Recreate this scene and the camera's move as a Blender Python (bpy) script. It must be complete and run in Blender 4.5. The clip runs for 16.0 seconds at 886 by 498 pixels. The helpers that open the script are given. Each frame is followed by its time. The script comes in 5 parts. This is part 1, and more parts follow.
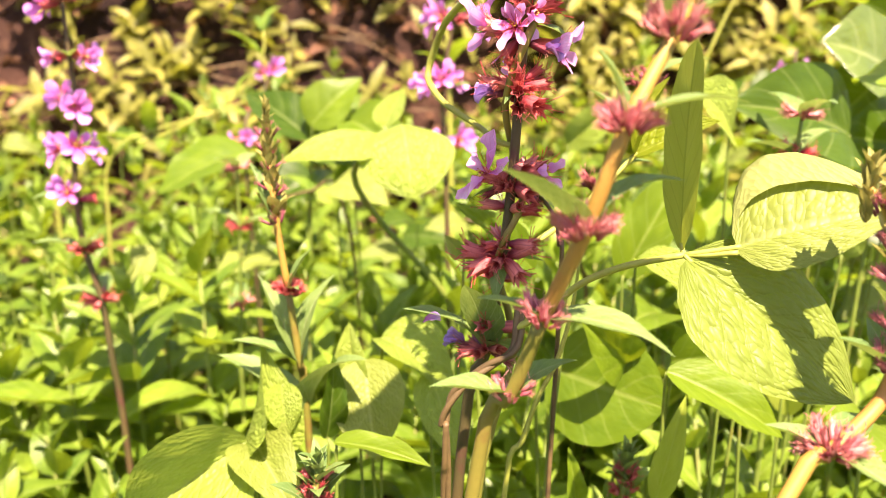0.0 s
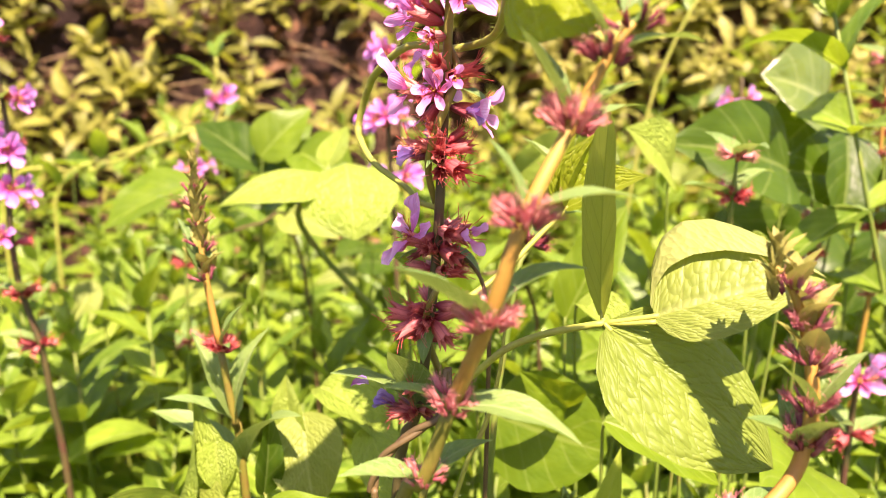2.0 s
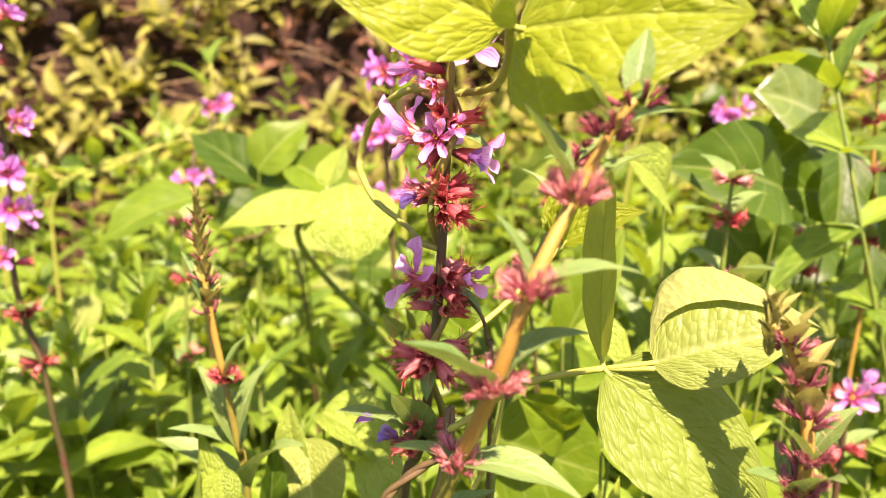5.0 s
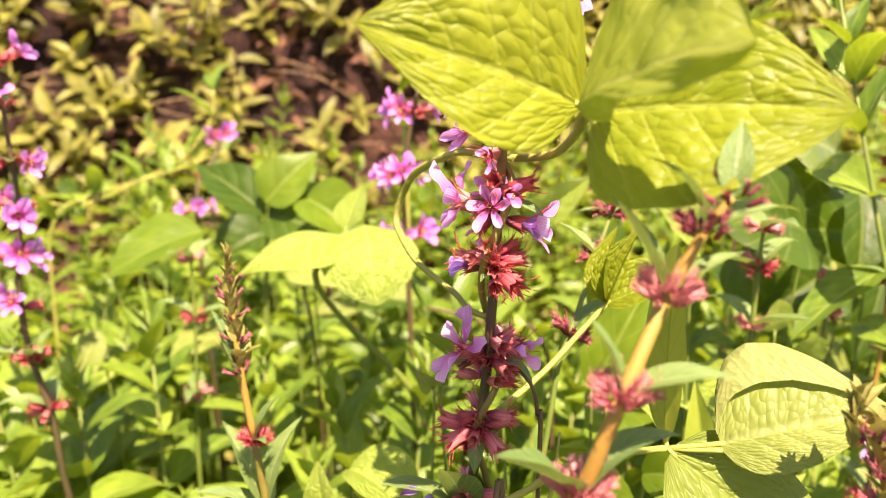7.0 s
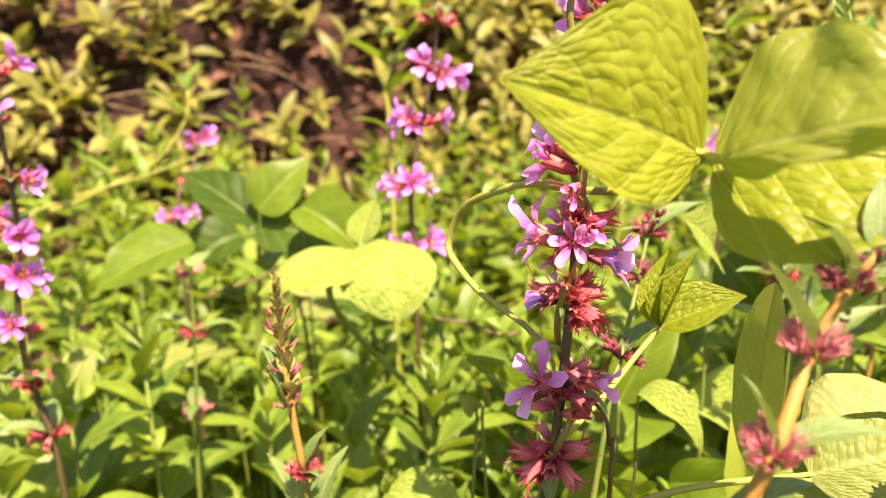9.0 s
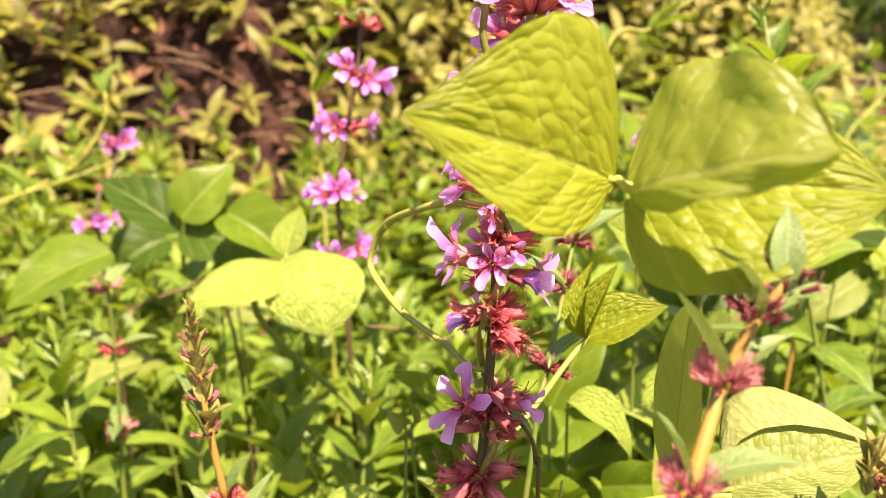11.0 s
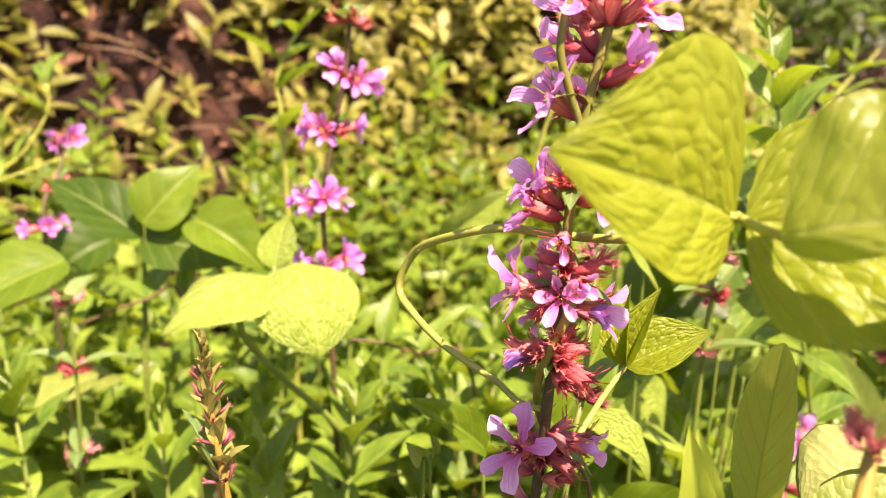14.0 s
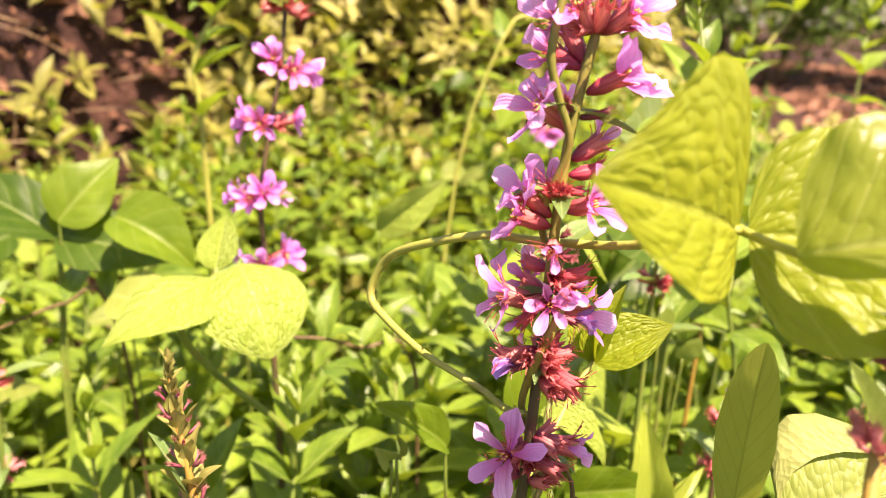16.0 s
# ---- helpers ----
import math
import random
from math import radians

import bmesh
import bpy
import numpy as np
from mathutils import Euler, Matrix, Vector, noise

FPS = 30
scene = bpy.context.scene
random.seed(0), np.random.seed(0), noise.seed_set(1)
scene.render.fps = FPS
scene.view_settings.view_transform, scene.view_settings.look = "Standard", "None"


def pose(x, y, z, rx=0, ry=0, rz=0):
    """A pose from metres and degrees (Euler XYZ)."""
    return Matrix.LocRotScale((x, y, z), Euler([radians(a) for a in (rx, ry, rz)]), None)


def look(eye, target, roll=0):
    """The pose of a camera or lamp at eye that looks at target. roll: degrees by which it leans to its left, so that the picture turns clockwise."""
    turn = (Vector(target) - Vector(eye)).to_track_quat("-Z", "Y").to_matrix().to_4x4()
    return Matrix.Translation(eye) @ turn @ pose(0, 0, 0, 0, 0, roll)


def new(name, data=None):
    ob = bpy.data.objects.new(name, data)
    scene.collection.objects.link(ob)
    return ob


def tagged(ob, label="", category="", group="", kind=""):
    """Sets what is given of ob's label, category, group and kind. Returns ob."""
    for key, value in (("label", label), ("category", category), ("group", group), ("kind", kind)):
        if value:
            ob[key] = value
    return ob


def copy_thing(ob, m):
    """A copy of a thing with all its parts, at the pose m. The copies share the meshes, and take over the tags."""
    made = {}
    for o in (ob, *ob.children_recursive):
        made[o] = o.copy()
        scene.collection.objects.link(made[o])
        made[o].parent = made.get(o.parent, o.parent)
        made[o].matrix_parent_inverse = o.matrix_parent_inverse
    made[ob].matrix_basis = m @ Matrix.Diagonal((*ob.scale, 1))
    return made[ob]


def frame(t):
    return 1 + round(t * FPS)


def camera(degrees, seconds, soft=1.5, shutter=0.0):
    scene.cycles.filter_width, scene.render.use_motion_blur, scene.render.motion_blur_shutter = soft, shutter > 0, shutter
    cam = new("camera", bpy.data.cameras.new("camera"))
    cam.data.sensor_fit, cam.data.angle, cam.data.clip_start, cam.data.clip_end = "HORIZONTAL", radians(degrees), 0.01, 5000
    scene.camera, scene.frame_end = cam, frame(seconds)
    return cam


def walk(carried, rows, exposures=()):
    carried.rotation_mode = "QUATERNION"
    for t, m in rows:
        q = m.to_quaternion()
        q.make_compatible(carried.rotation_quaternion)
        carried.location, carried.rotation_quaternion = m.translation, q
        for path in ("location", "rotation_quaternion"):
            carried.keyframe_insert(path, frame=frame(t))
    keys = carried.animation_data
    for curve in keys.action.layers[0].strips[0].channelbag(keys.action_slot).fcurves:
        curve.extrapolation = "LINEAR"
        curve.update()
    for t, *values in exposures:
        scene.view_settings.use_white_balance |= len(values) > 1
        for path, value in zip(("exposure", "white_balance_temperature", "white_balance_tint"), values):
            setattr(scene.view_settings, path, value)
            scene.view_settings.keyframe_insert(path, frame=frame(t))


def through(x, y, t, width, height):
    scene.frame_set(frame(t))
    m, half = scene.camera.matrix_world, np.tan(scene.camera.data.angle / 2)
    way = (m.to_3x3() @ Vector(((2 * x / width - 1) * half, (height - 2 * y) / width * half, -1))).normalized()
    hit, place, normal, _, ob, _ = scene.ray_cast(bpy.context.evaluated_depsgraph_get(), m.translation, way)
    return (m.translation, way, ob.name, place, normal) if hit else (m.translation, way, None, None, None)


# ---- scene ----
cam = camera(61.27, 16.0, soft=0.5)
# seconds, place in metres, turn in degrees
PATH = [
    (0.0, -0.0021, 0.0018, 0.6046, 75.68, -0.02, -0.13),
    (0.5, 0.0075, 0.0024, 0.6081, 75.64, 0.12, -0.11),
    (1.0, 0.0107, 0.0032, 0.6120, 75.73, 0.34, -1.01),
    (1.5, 0.0093, 0.0055, 0.6131, 76.31, 0.14, -2.04),
    (2.0, 0.0089, 0.0067, 0.6165, 76.32, 0.32, -2.46),
    (2.5, 0.0074, 0.0073, 0.6173, 76.89, 0.24, -2.93),
    (3.0, 0.0055, 0.0073, 0.6170, 77.32, 0.01, -3.32),
    (3.5, 0.0079, 0.0066, 0.6205, 76.83, 0.48, -2.86),
    (6.0, 0.0033, 0.0071, 0.6366, 75.38, 0.67, -3.61),
    (6.5, -0.0011, 0.0120, 0.6410, 75.72, 0.62, -4.10),
    (7.0, -0.0071, 0.0158, 0.6404, 76.44, 0.28, -4.06),
    (7.5, -0.0150, 0.0177, 0.6398, 76.90, 0.25, -4.08),
    (8.0, -0.0215, 0.0202, 0.6407, 76.92, 0.12, -4.85),
    (8.5, -0.0317, 0.0240, 0.6450, 76.28, 0.02, -6.79),
    (9.0, -0.0355, 0.0235, 0.6502, 75.50, 0.21, -8.29),
    (9.5, -0.0323, 0.0206, 0.6578, 74.63, 0.78, -10.03),
    (10.0, -0.0317, 0.0193, 0.6553, 75.04, 0.18, -11.59),
    (12.5, -0.0269, 0.0496, 0.6632, 73.20, 1.09, -14.60),
    (13.0, -0.0315, 0.0518, 0.6694, 72.62, 1.22, -14.89),
    (13.5, -0.0391, 0.0542, 0.6680, 73.04, 0.73, -16.03),
    (14.0, -0.0503, 0.0509, 0.6593, 74.22, -0.92, -18.08),
    (14.5, -0.0559, 0.0508, 0.6591, 74.09, -1.26, -20.87),
    (15.0, -0.0617, 0.0548, 0.6619, 73.81, -1.96, -22.74),
    (15.5, -0.0638, 0.0580, 0.6652, 73.03, -1.57, -24.33),
    (16.0, -0.0636, 0.0608, 0.6644, 72.66, -1.47, -25.43),
]
walk(cam, [(t, pose(*p)) for t, *p in PATH], [(0.0, 2.27, 7600, 29), (1.5, 2.13, 7600, 31), (3.5, 2.10, 7600, 32), (7.0, 1.99, 7600, 32), (10.0, 1.91, 7600, 33), (12.5, 1.90, 7600, 33), (16.0, 2.03, 7600, 34)])
cam.data.dof.use_dof = True
cam.data.dof.focus_distance = 0.162
cam.data.dof.aperture_fstop = 17.0

# ---- sun and sky ----
SUN_ELEVATION, SUN_AZIMUTH = radians(60), radians(-74)   # azimuth of the sun, counted from +x towards +y
world = bpy.data.worlds.new("sky")
scene.world = world
world.use_nodes = True
wn = world.node_tree.nodes
sky = wn.new("ShaderNodeTexSky")
sky.sky_type = "NISHITA"
sky.sun_disc = False
sky.sun_elevation = SUN_ELEVATION
sky.sun_rotation = radians(90) - SUN_AZIMUTH
wn["Background"].inputs["Strength"].default_value = 0.072
world.node_tree.links.new(sky.outputs[0], wn["Background"].inputs[0])
to_sun = Vector((math.cos(SUN_ELEVATION) * math.cos(SUN_AZIMUTH), math.cos(SUN_ELEVATION) * math.sin(SUN_AZIMUTH), math.sin(SUN_ELEVATION)))
sun = new("sun", bpy.data.lights.new("sun", "SUN"))
sun.data.energy, sun.data.angle, sun.data.color = 5.0, radians(0.55), (1.0, 0.92, 0.78)
sun.matrix_world = look(to_sun * 20, (0, 0, 0))


# ---- materials ----
class Mat:
    """A node material with short ways to add nodes."""

    def __init__(self, name, rough=0.5):
        self.m = bpy.data.materials.new(name)
        self.m.use_nodes = True
        self.t = self.m.node_tree
        self.bsdf = self.t.nodes["Principled BSDF"]
        self.out = self.t.nodes["Material Output"]
        self.bsdf.inputs["Roughness"].default_value = rough
        self.memo = {}

    def node(self, kind, **kw):
        n = self.t.nodes.new("ShaderNode" + kind)
        for k, v in kw.items():
            if k == "operation":
                n.operation = v
            elif k == "feature":
                n.feature = v
            elif k == "blend":
                n.data_type, n.blend_type = "RGBA", v
        return n

    def put(self, socket, v):
        if isinstance(v, bpy.types.NodeSocket):
            self.t.links.new(v, socket)
        elif isinstance(v, tuple) and len(v) == 3:
            socket.default_value = (*v, 1.0)
        else:
            socket.default_value = v

    def math(self, op, a, b=None, c=None):
        n = self.node("Math", operation=op)
        for i, v in enumerate((a, b, c)):
            if v is not None:
                self.put(n.inputs[i], v)
        return n.outputs[0]

    def mix(self, f, a, b, blend="MIX"):
        n = self.node("Mix", blend=blend)
        self.put(n.inputs[0], f), self.put(n.inputs[6], a), self.put(n.inputs[7], b)
        return n.outputs[2]

    def coord(self, what):
        if "coord" not in self.memo:
            self.memo["coord"] = self.node("TexCoord")
        return self.memo["coord"].outputs[what]

    def noise(self, scale, detail=3.0, what="Object", rough=0.6):
        n = self.node("TexNoise")
        self.put(n.inputs["Vector"], self.coord(what) if isinstance(what, str) else what)
        n.inputs["Scale"].default_value, n.inputs["Detail"].default_value, n.inputs["Roughness"].default_value = scale, detail, rough
        return n.outputs["Fac"]

    def step(self, v, lo, hi):
        n = self.node("MapRange")
        n.interpolation_type = "SMOOTHSTEP"
        self.put(n.inputs[0], v)
        n.inputs[1].default_value, n.inputs[2].default_value = lo, hi
        return n.outputs[0]

    def bump(self, height, strength, distance):
        n = self.node("Bump")
        n.inputs["Strength"].default_value, n.inputs["Distance"].default_value = strength, distance
        self.put(n.inputs["Height"], height)
        return n.outputs[0]

    def one(self, island=False):
        if island:
            return self.node("NewGeometry").outputs["Random Per Island"]
        return self.node("ObjectInfo").outputs["Random"]

    def finish(self, colour, normal=None, translucent=0.0, through_colour=None, spec=0.5, rough=None):
        self.put(self.bsdf.inputs["Base Color"], colour)
        self.bsdf.inputs["Specular IOR Level"].default_value = spec
        if rough is not None:
            self.put(self.bsdf.inputs["Roughness"], rough)
        if normal is not None:
            self.put(self.bsdf.inputs["Normal"], normal)
        if translucent:
            tr, mx = self.node("BsdfTranslucent"), self.node("MixShader")
            self.put(tr.inputs[0], through_colour if through_colour is not None else colour)
            if normal is not None:
                self.put(tr.inputs["Normal"], normal)
            mx.inputs[0].default_value = translucent
            self.t.links.new(self.bsdf.outputs[0], mx.inputs[1])
            self.t.links.new(tr.outputs[0], mx.inputs[2])
            self.t.links.new(mx.outputs[0], self.out.inputs[0])
        return self.m


def leaf_material(name, dark, light, vein, island=False, veins=6.0, slope=0.30, relief=0.5, gloss=0.42, through=0.42, vein_amount=0.55, tint=(0.75, 0.9, 0.15), spots=0.0, cell=22.0, spec=0.25):
    """A leaf blade: midrib and side veins by the blade's own coordinates, fine net relief, mottling, and light that shines through."""
    k = Mat(name, gloss)
    uv = k.node("UVMap")
    sep = k.node("SeparateXYZ")
    k.put(sep.inputs[0], uv.outputs[0])
    s = k.math("ABSOLUTE", k.math("SUBTRACT", sep.outputs[0], 0.5))          # 0 at the midrib, 0.5 at the edge
    ph = k.math("MULTIPLY", k.math("SUBTRACT", sep.outputs[1], k.math("MULTIPLY", s, 2 * slope)), veins)
    saw = k.math("ABSOLUTE", k.math("SUBTRACT", k.math("FRACT", ph), 0.5))    # 0.5 on a side vein
    side = k.step(saw, 0.42, 0.49)
    mid = k.math("SUBTRACT", 1.0, k.step(s, 0.008, 0.035))
    vmask = k.math("MAXIMUM", mid, k.math("MULTIPLY", side, 0.6))
    wob = k.node("TexNoise")
    k.put(wob.inputs["Vector"], uv.outputs[0])
    wob.inputs["Scale"].default_value = 6.0
    lay = k.node("CombineXYZ")
    k.put(lay.inputs[0], k.math("MULTIPLY", ph, 0.95 * cell / veins))
    k.put(lay.inputs[1], k.math("MULTIPLY", sep.outputs[0], 1.15 * cell))
    bent = k.node("VectorMath", operation="MULTIPLY_ADD")
    k.put(bent.inputs[0], wob.outputs["Color"])
    bent.inputs[1].default_value = (1.7, 1.7, 0.0)
    k.put(bent.inputs[2], lay.outputs[0])
    cells = k.node("TexVoronoi", feature="F1")
    k.put(cells.inputs["Vector"], bent.outputs[0])
    cells.inputs["Scale"].default_value = 1.0
    cells.inputs["Randomness"].default_value = 0.95
    net = k.math("SUBTRACT", 1.0, k.math("POWER", cells.outputs["Distance"], 1.6))
    mott = k.step(k.noise(3.2, 4, uv.outputs[0]), 0.3, 0.7)
    rnd = k.one(island)
    base = k.mix(k.math("ADD", k.math("MULTIPLY", mott, 0.45), k.math("MULTIPLY", rnd, 0.55)), dark, light)
    base = k.mix(k.math("MULTIPLY", vmask, vein_amount), base, vein)
    if spots:
        worn = k.step(k.noise(7.0, 5, uv.outputs[0]), 0.66, 0.74)
        base = k.mix(k.math("MULTIPLY", worn, spots), base, (0.20, 0.11, 0.035))
    height = k.math("ADD", k.math("MULTIPLY", net, 2.3), k.math("MULTIPLY", k.math("MAXIMUM", mid, k.math("MULTIPLY", side, 0.3)), -1.4))
    height = k.math("ADD", height, k.math("MULTIPLY", k.noise(9.0, 2, uv.outputs[0]), 0.45))
    nrm = k.bump(height, relief, 0.0006)
    thr = k.mix(0.55, base, tint, "MIX")
    return k.finish(base, nrm, through, thr, spec)


GREEN_BEAN = leaf_material("bean_leaf_yellow_green", (0.145, 0.195, 0.010), (0.25, 0.295, 0.020), (0.31, 0.37, 0.055), veins=5.0, relief=0.52, gloss=0.46, through=0.47, tint=(0.46, 0.56, 0.015), cell=14.0, spec=0.28)
LIME_BEAN = leaf_material("bean_leaf_pale_lime", (0.18, 0.265, 0.032), (0.275, 0.37, 0.062), (0.34, 0.41, 0.09), veins=6.0, relief=0.62, gloss=0.46, through=0.38, tint=(0.48, 0.60, 0.07), cell=22.0, spec=0.3)
PALE_BEAN = leaf_material("bean_leaf_pale", (0.130, 0.178, 0.027), (0.21, 0.258, 0.052), (0.31, 0.35, 0.11), veins=6.0, relief=0.34, gloss=0.5, through=0.32, tint=(0.42, 0.48, 0.06), spots=0.12, cell=24.0, spec=0.3)
QUILT_BEAN = leaf_material("bean_leaf_quilted", (0.105, 0.155, 0.019), (0.175, 0.23, 0.039), (0.23, 0.29, 0.065), veins=7.0, relief=0.6, gloss=0.48, through=0.32, tint=(0.40, 0.47, 0.04), cell=17.0, spec=0.28, vein_amount=0.15)
OLIVE_BEAN = leaf_material("bean_leaf_olive", (0.20, 0.235, 0.034), (0.26, 0.295, 0.050), (0.05, 0.075, 0.012), veins=7.0, relief=0.10, gloss=0.6, through=0.55, tint=(0.50, 0.56, 0.05), cell=26.0, spec=0.2, vein_amount=0.5)
SHEEN_BEAN = leaf_material("bean_leaf_sheen", (0.17, 0.215, 0.024), (0.25, 0.30, 0.042), (0.34, 0.37, 0.10), veins=5.0, relief=0.36, gloss=0.38, through=0.60, tint=(0.50, 0.60, 0.04), cell=10.0, spec=0.38, spots=0.35)
UNDER_BEAN = leaf_material("bean_leaf_underside", (0.20, 0.235, 0.062), (0.275, 0.31, 0.10), (0.36, 0.39, 0.16), veins=6.0, relief=0.25, gloss=0.6, through=0.32, tint=(0.46, 0.52, 0.10), cell=26.0, spec=0.2, vein_amount=0.25)
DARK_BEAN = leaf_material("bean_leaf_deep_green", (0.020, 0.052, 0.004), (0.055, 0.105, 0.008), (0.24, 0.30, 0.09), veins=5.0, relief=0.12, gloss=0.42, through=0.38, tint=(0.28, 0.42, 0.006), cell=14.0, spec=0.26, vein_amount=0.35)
MID_BEAN = leaf_material("bean_leaf_mid_green", (0.060, 0.12, 0.006), (0.14, 0.215, 0.014), (0.26, 0.32, 0.08), veins=5.0, relief=0.10, gloss=0.45, through=0.40, tint=(0.42, 0.52, 0.015), cell=15.0, spec=0.26, vein_amount=0.35)
GLOSSY_BEAN = leaf_material("bean_leaf_glossy", (0.075, 0.125, 0.020), (0.14, 0.20, 0.045), (0.30, 0.35, 0.14), veins=4.0, relief=0.2, gloss=0.26, through=0.36, tint=(0.40, 0.48, 0.05), cell=12.0, spec=0.7, vein_amount=0.5)
HERB = leaf_material("herb_leaf", (0.034, 0.092, 0.008), (0.225, 0.335, 0.034), (0.32, 0.40, 0.12), veins=7.0, relief=0.2, gloss=0.34, through=0.38, tint=(0.40, 0.53, 0.015), spec=0.36)
HERB_MASS = leaf_material("herb_mass_leaf", (0.026, 0.080, 0.006), (0.235, 0.34, 0.034), (0.30, 0.38, 0.12), island=True, veins=7.0, relief=0.2, gloss=0.34, through=0.38, tint=(0.40, 0.53, 0.015), spec=0.36)
BANK_LEAF = leaf_material("bank_leaf", (0.050, 0.060, 0.010), (0.325, 0.315, 0.062), (0.40, 0.41, 0.14), island=True, veins=6.0, relief=0.2, gloss=0.42, through=0.36, tint=(0.52, 0.55, 0.04), spots=0.5, spec=0.3)
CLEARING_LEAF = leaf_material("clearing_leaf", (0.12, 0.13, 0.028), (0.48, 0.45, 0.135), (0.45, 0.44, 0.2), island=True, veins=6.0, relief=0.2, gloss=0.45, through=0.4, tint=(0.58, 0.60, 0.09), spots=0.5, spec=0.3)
SHRUB_LEAF = leaf_material("shrub_leaf", (0.03, 0.065, 0.012), (0.10, 0.16, 0.03), (0.14, 0.20, 0.06), island=True, relief=0.2, gloss=0.6, through=0.3, tint=(0.22, 0.32, 0.03), spec=0.08)
SLIM_LIME = leaf_material("slim_leaf_lime", (0.21, 0.28, 0.030), (0.32, 0.39, 0.060), (0.36, 0.43, 0.11), veins=7.0, relief=0.10, gloss=0.4, through=0.4, tint=(0.52, 0.62, 0.05), cell=14.0, spec=0.3, vein_amount=0.3)
BRACT = leaf_material("bract_leaf", (0.08, 0.16, 0.04), (0.18, 0.26, 0.07), (0.34, 0.40, 0.20), veins=7.0, relief=0.3, gloss=0.42, through=0.28, tint=(0.40, 0.52, 0.08), spots=0.3, spec=0.4)
BUD_BRACT = leaf_material("bud_bract", (0.17, 0.19, 0.045), (0.36, 0.33, 0.09), (0.42, 0.20, 0.11), veins=7.0, relief=0.3, gloss=0.45, through=0.3, tint=(0.5, 0.44, 0.10), spots=0.4)
LITTER = leaf_material("dry_leaf", (0.060, 0.024, 0.014), (0.38, 0.19, 0.105), (0.36, 0.2, 0.12), island=True, relief=0.5, gloss=0.65, through=0.12, tint=(0.4, 0.18, 0.08))


def stem_material(name, low, high, blush, island=False, fuzz=0.3):
    k = Mat(name, 0.55)
    n1, n2 = k.noise(60, 4), k.noise(900, 2)
    base = k.mix(k.step(n1, 0.3, 0.7), low, high)
    base = k.mix(k.math("MULTIPLY", k.step(k.noise(140, 3), 0.5, 0.72), 0.6), base, blush)
    base = k.mix(k.math("MULTIPLY", n2, 0.15), base, (0.02, 0.02, 0.01))
    return k.finish(base, k.bump(n2, fuzz, 0.00015), 0.0, None, 0.35)


STEM_ORANGE = stem_material("stem_orange_green", (0.30, 0.20, 0.035), (0.35, 0.17, 0.035), (0.20, 0.20, 0.035))
STEM_OLIVE = stem_material("stem_olive", (0.13, 0.135, 0.020), (0.20, 0.17, 0.030), (0.16, 0.07, 0.025))
STEM_BROWN = stem_material("stem_brown", (0.075, 0.05, 0.020), (0.14, 0.09, 0.035), (0.04, 0.022, 0.012), fuzz=0.6)
STEM_DARK = stem_material("stem_dark", (0.055, 0.05, 0.016), (0.085, 0.06, 0.022), (0.09, 0.022, 0.025))
STEM_GREEN = stem_material("stem_green", (0.085, 0.14, 0.018), (0.15, 0.205, 0.032), (0.16, 0.12, 0.03))
STEM_VINE = stem_material("stem_vine", (0.24, 0.27, 0.038), (0.33, 0.34, 0.065), (0.22, 0.18, 0.045), fuzz=0.2)
STEM_DRY = stem_material("stem_dry", (0.16, 0.09, 0.045), (0.30, 0.20, 0.10), (0.07, 0.035, 0.02))


def flesh_material(name, a, b, tip, through, tint, stripes=0.0, gloss=0.5):
    """Petals, calyces and threads: colour that runs along the piece, stripes along its length, small stains."""
    k = Mat(name, gloss)
    uv = k.node("UVMap")
    sep = k.node("SeparateXYZ")
    k.put(sep.inputs[0], uv.outputs[0])
    base = k.mix(k.one(), a, b)
    base = k.mix(k.step(sep.outputs[1], 0.0, 1.0), tip, base)
    line = k.math("ABSOLUTE", k.math("SINE", k.math("MULTIPLY", sep.outputs[0], 22.0)))
    base = k.mix(k.math("MULTIPLY", k.math("SUBTRACT", 1.0, k.step(line, 0.05, 0.4)), stripes), base, tip)
    base = k.mix(k.math("MULTIPLY", k.step(k.noise(9, 3, uv.outputs[0]), 0.5, 0.75), 0.3), base, tip)
    return k.finish(base, k.bump(k.math("ADD", line, k.noise(14, 3, uv.outputs[0])), 0.3, 0.0003), through, k.mix(0.5, base, tint), 0.4)


PETAL = flesh_material("petal_pink_purple", (0.82, 0.37, 0.82), (0.92, 0.59, 0.91), (0.62, 0.08, 0.38), 0.52, (0.90, 0.44, 0.90), 0.4)
PETAL_FAR = flesh_material("petal_magenta", (0.68, 0.26, 0.74), (0.80, 0.42, 0.86), (0.60, 0.08, 0.38), 0.48, (0.84, 0.38, 0.84), 0.3)
PETAL_OLD = flesh_material("petal_wilted_violet", (0.30, 0.20, 0.62), (0.48, 0.36, 0.75), (0.25, 0.05, 0.2), 0.3, (0.35, 0.2, 0.6), 0.4)
CALYX_RED = flesh_material("calyx_red", (0.53, 0.075, 0.085), (0.72, 0.25, 0.22), (0.24, 0.02, 0.045), 0.2, (0.65, 0.12, 0.1), 0.55)
CALYX_PINK = flesh_material("calyx_dusty_pink", (0.64, 0.16, 0.20), (0.80, 0.42, 0.36), (0.40, 0.06, 0.09), 0.25, (0.70, 0.20, 0.20), 0.35)
CALYX_ROSE = flesh_material("calyx_dull_rose", (0.34, 0.075, 0.11), (0.50, 0.20, 0.21), (0.17, 0.025, 0.05), 0.2, (0.5, 0.12, 0.14), 0.4)
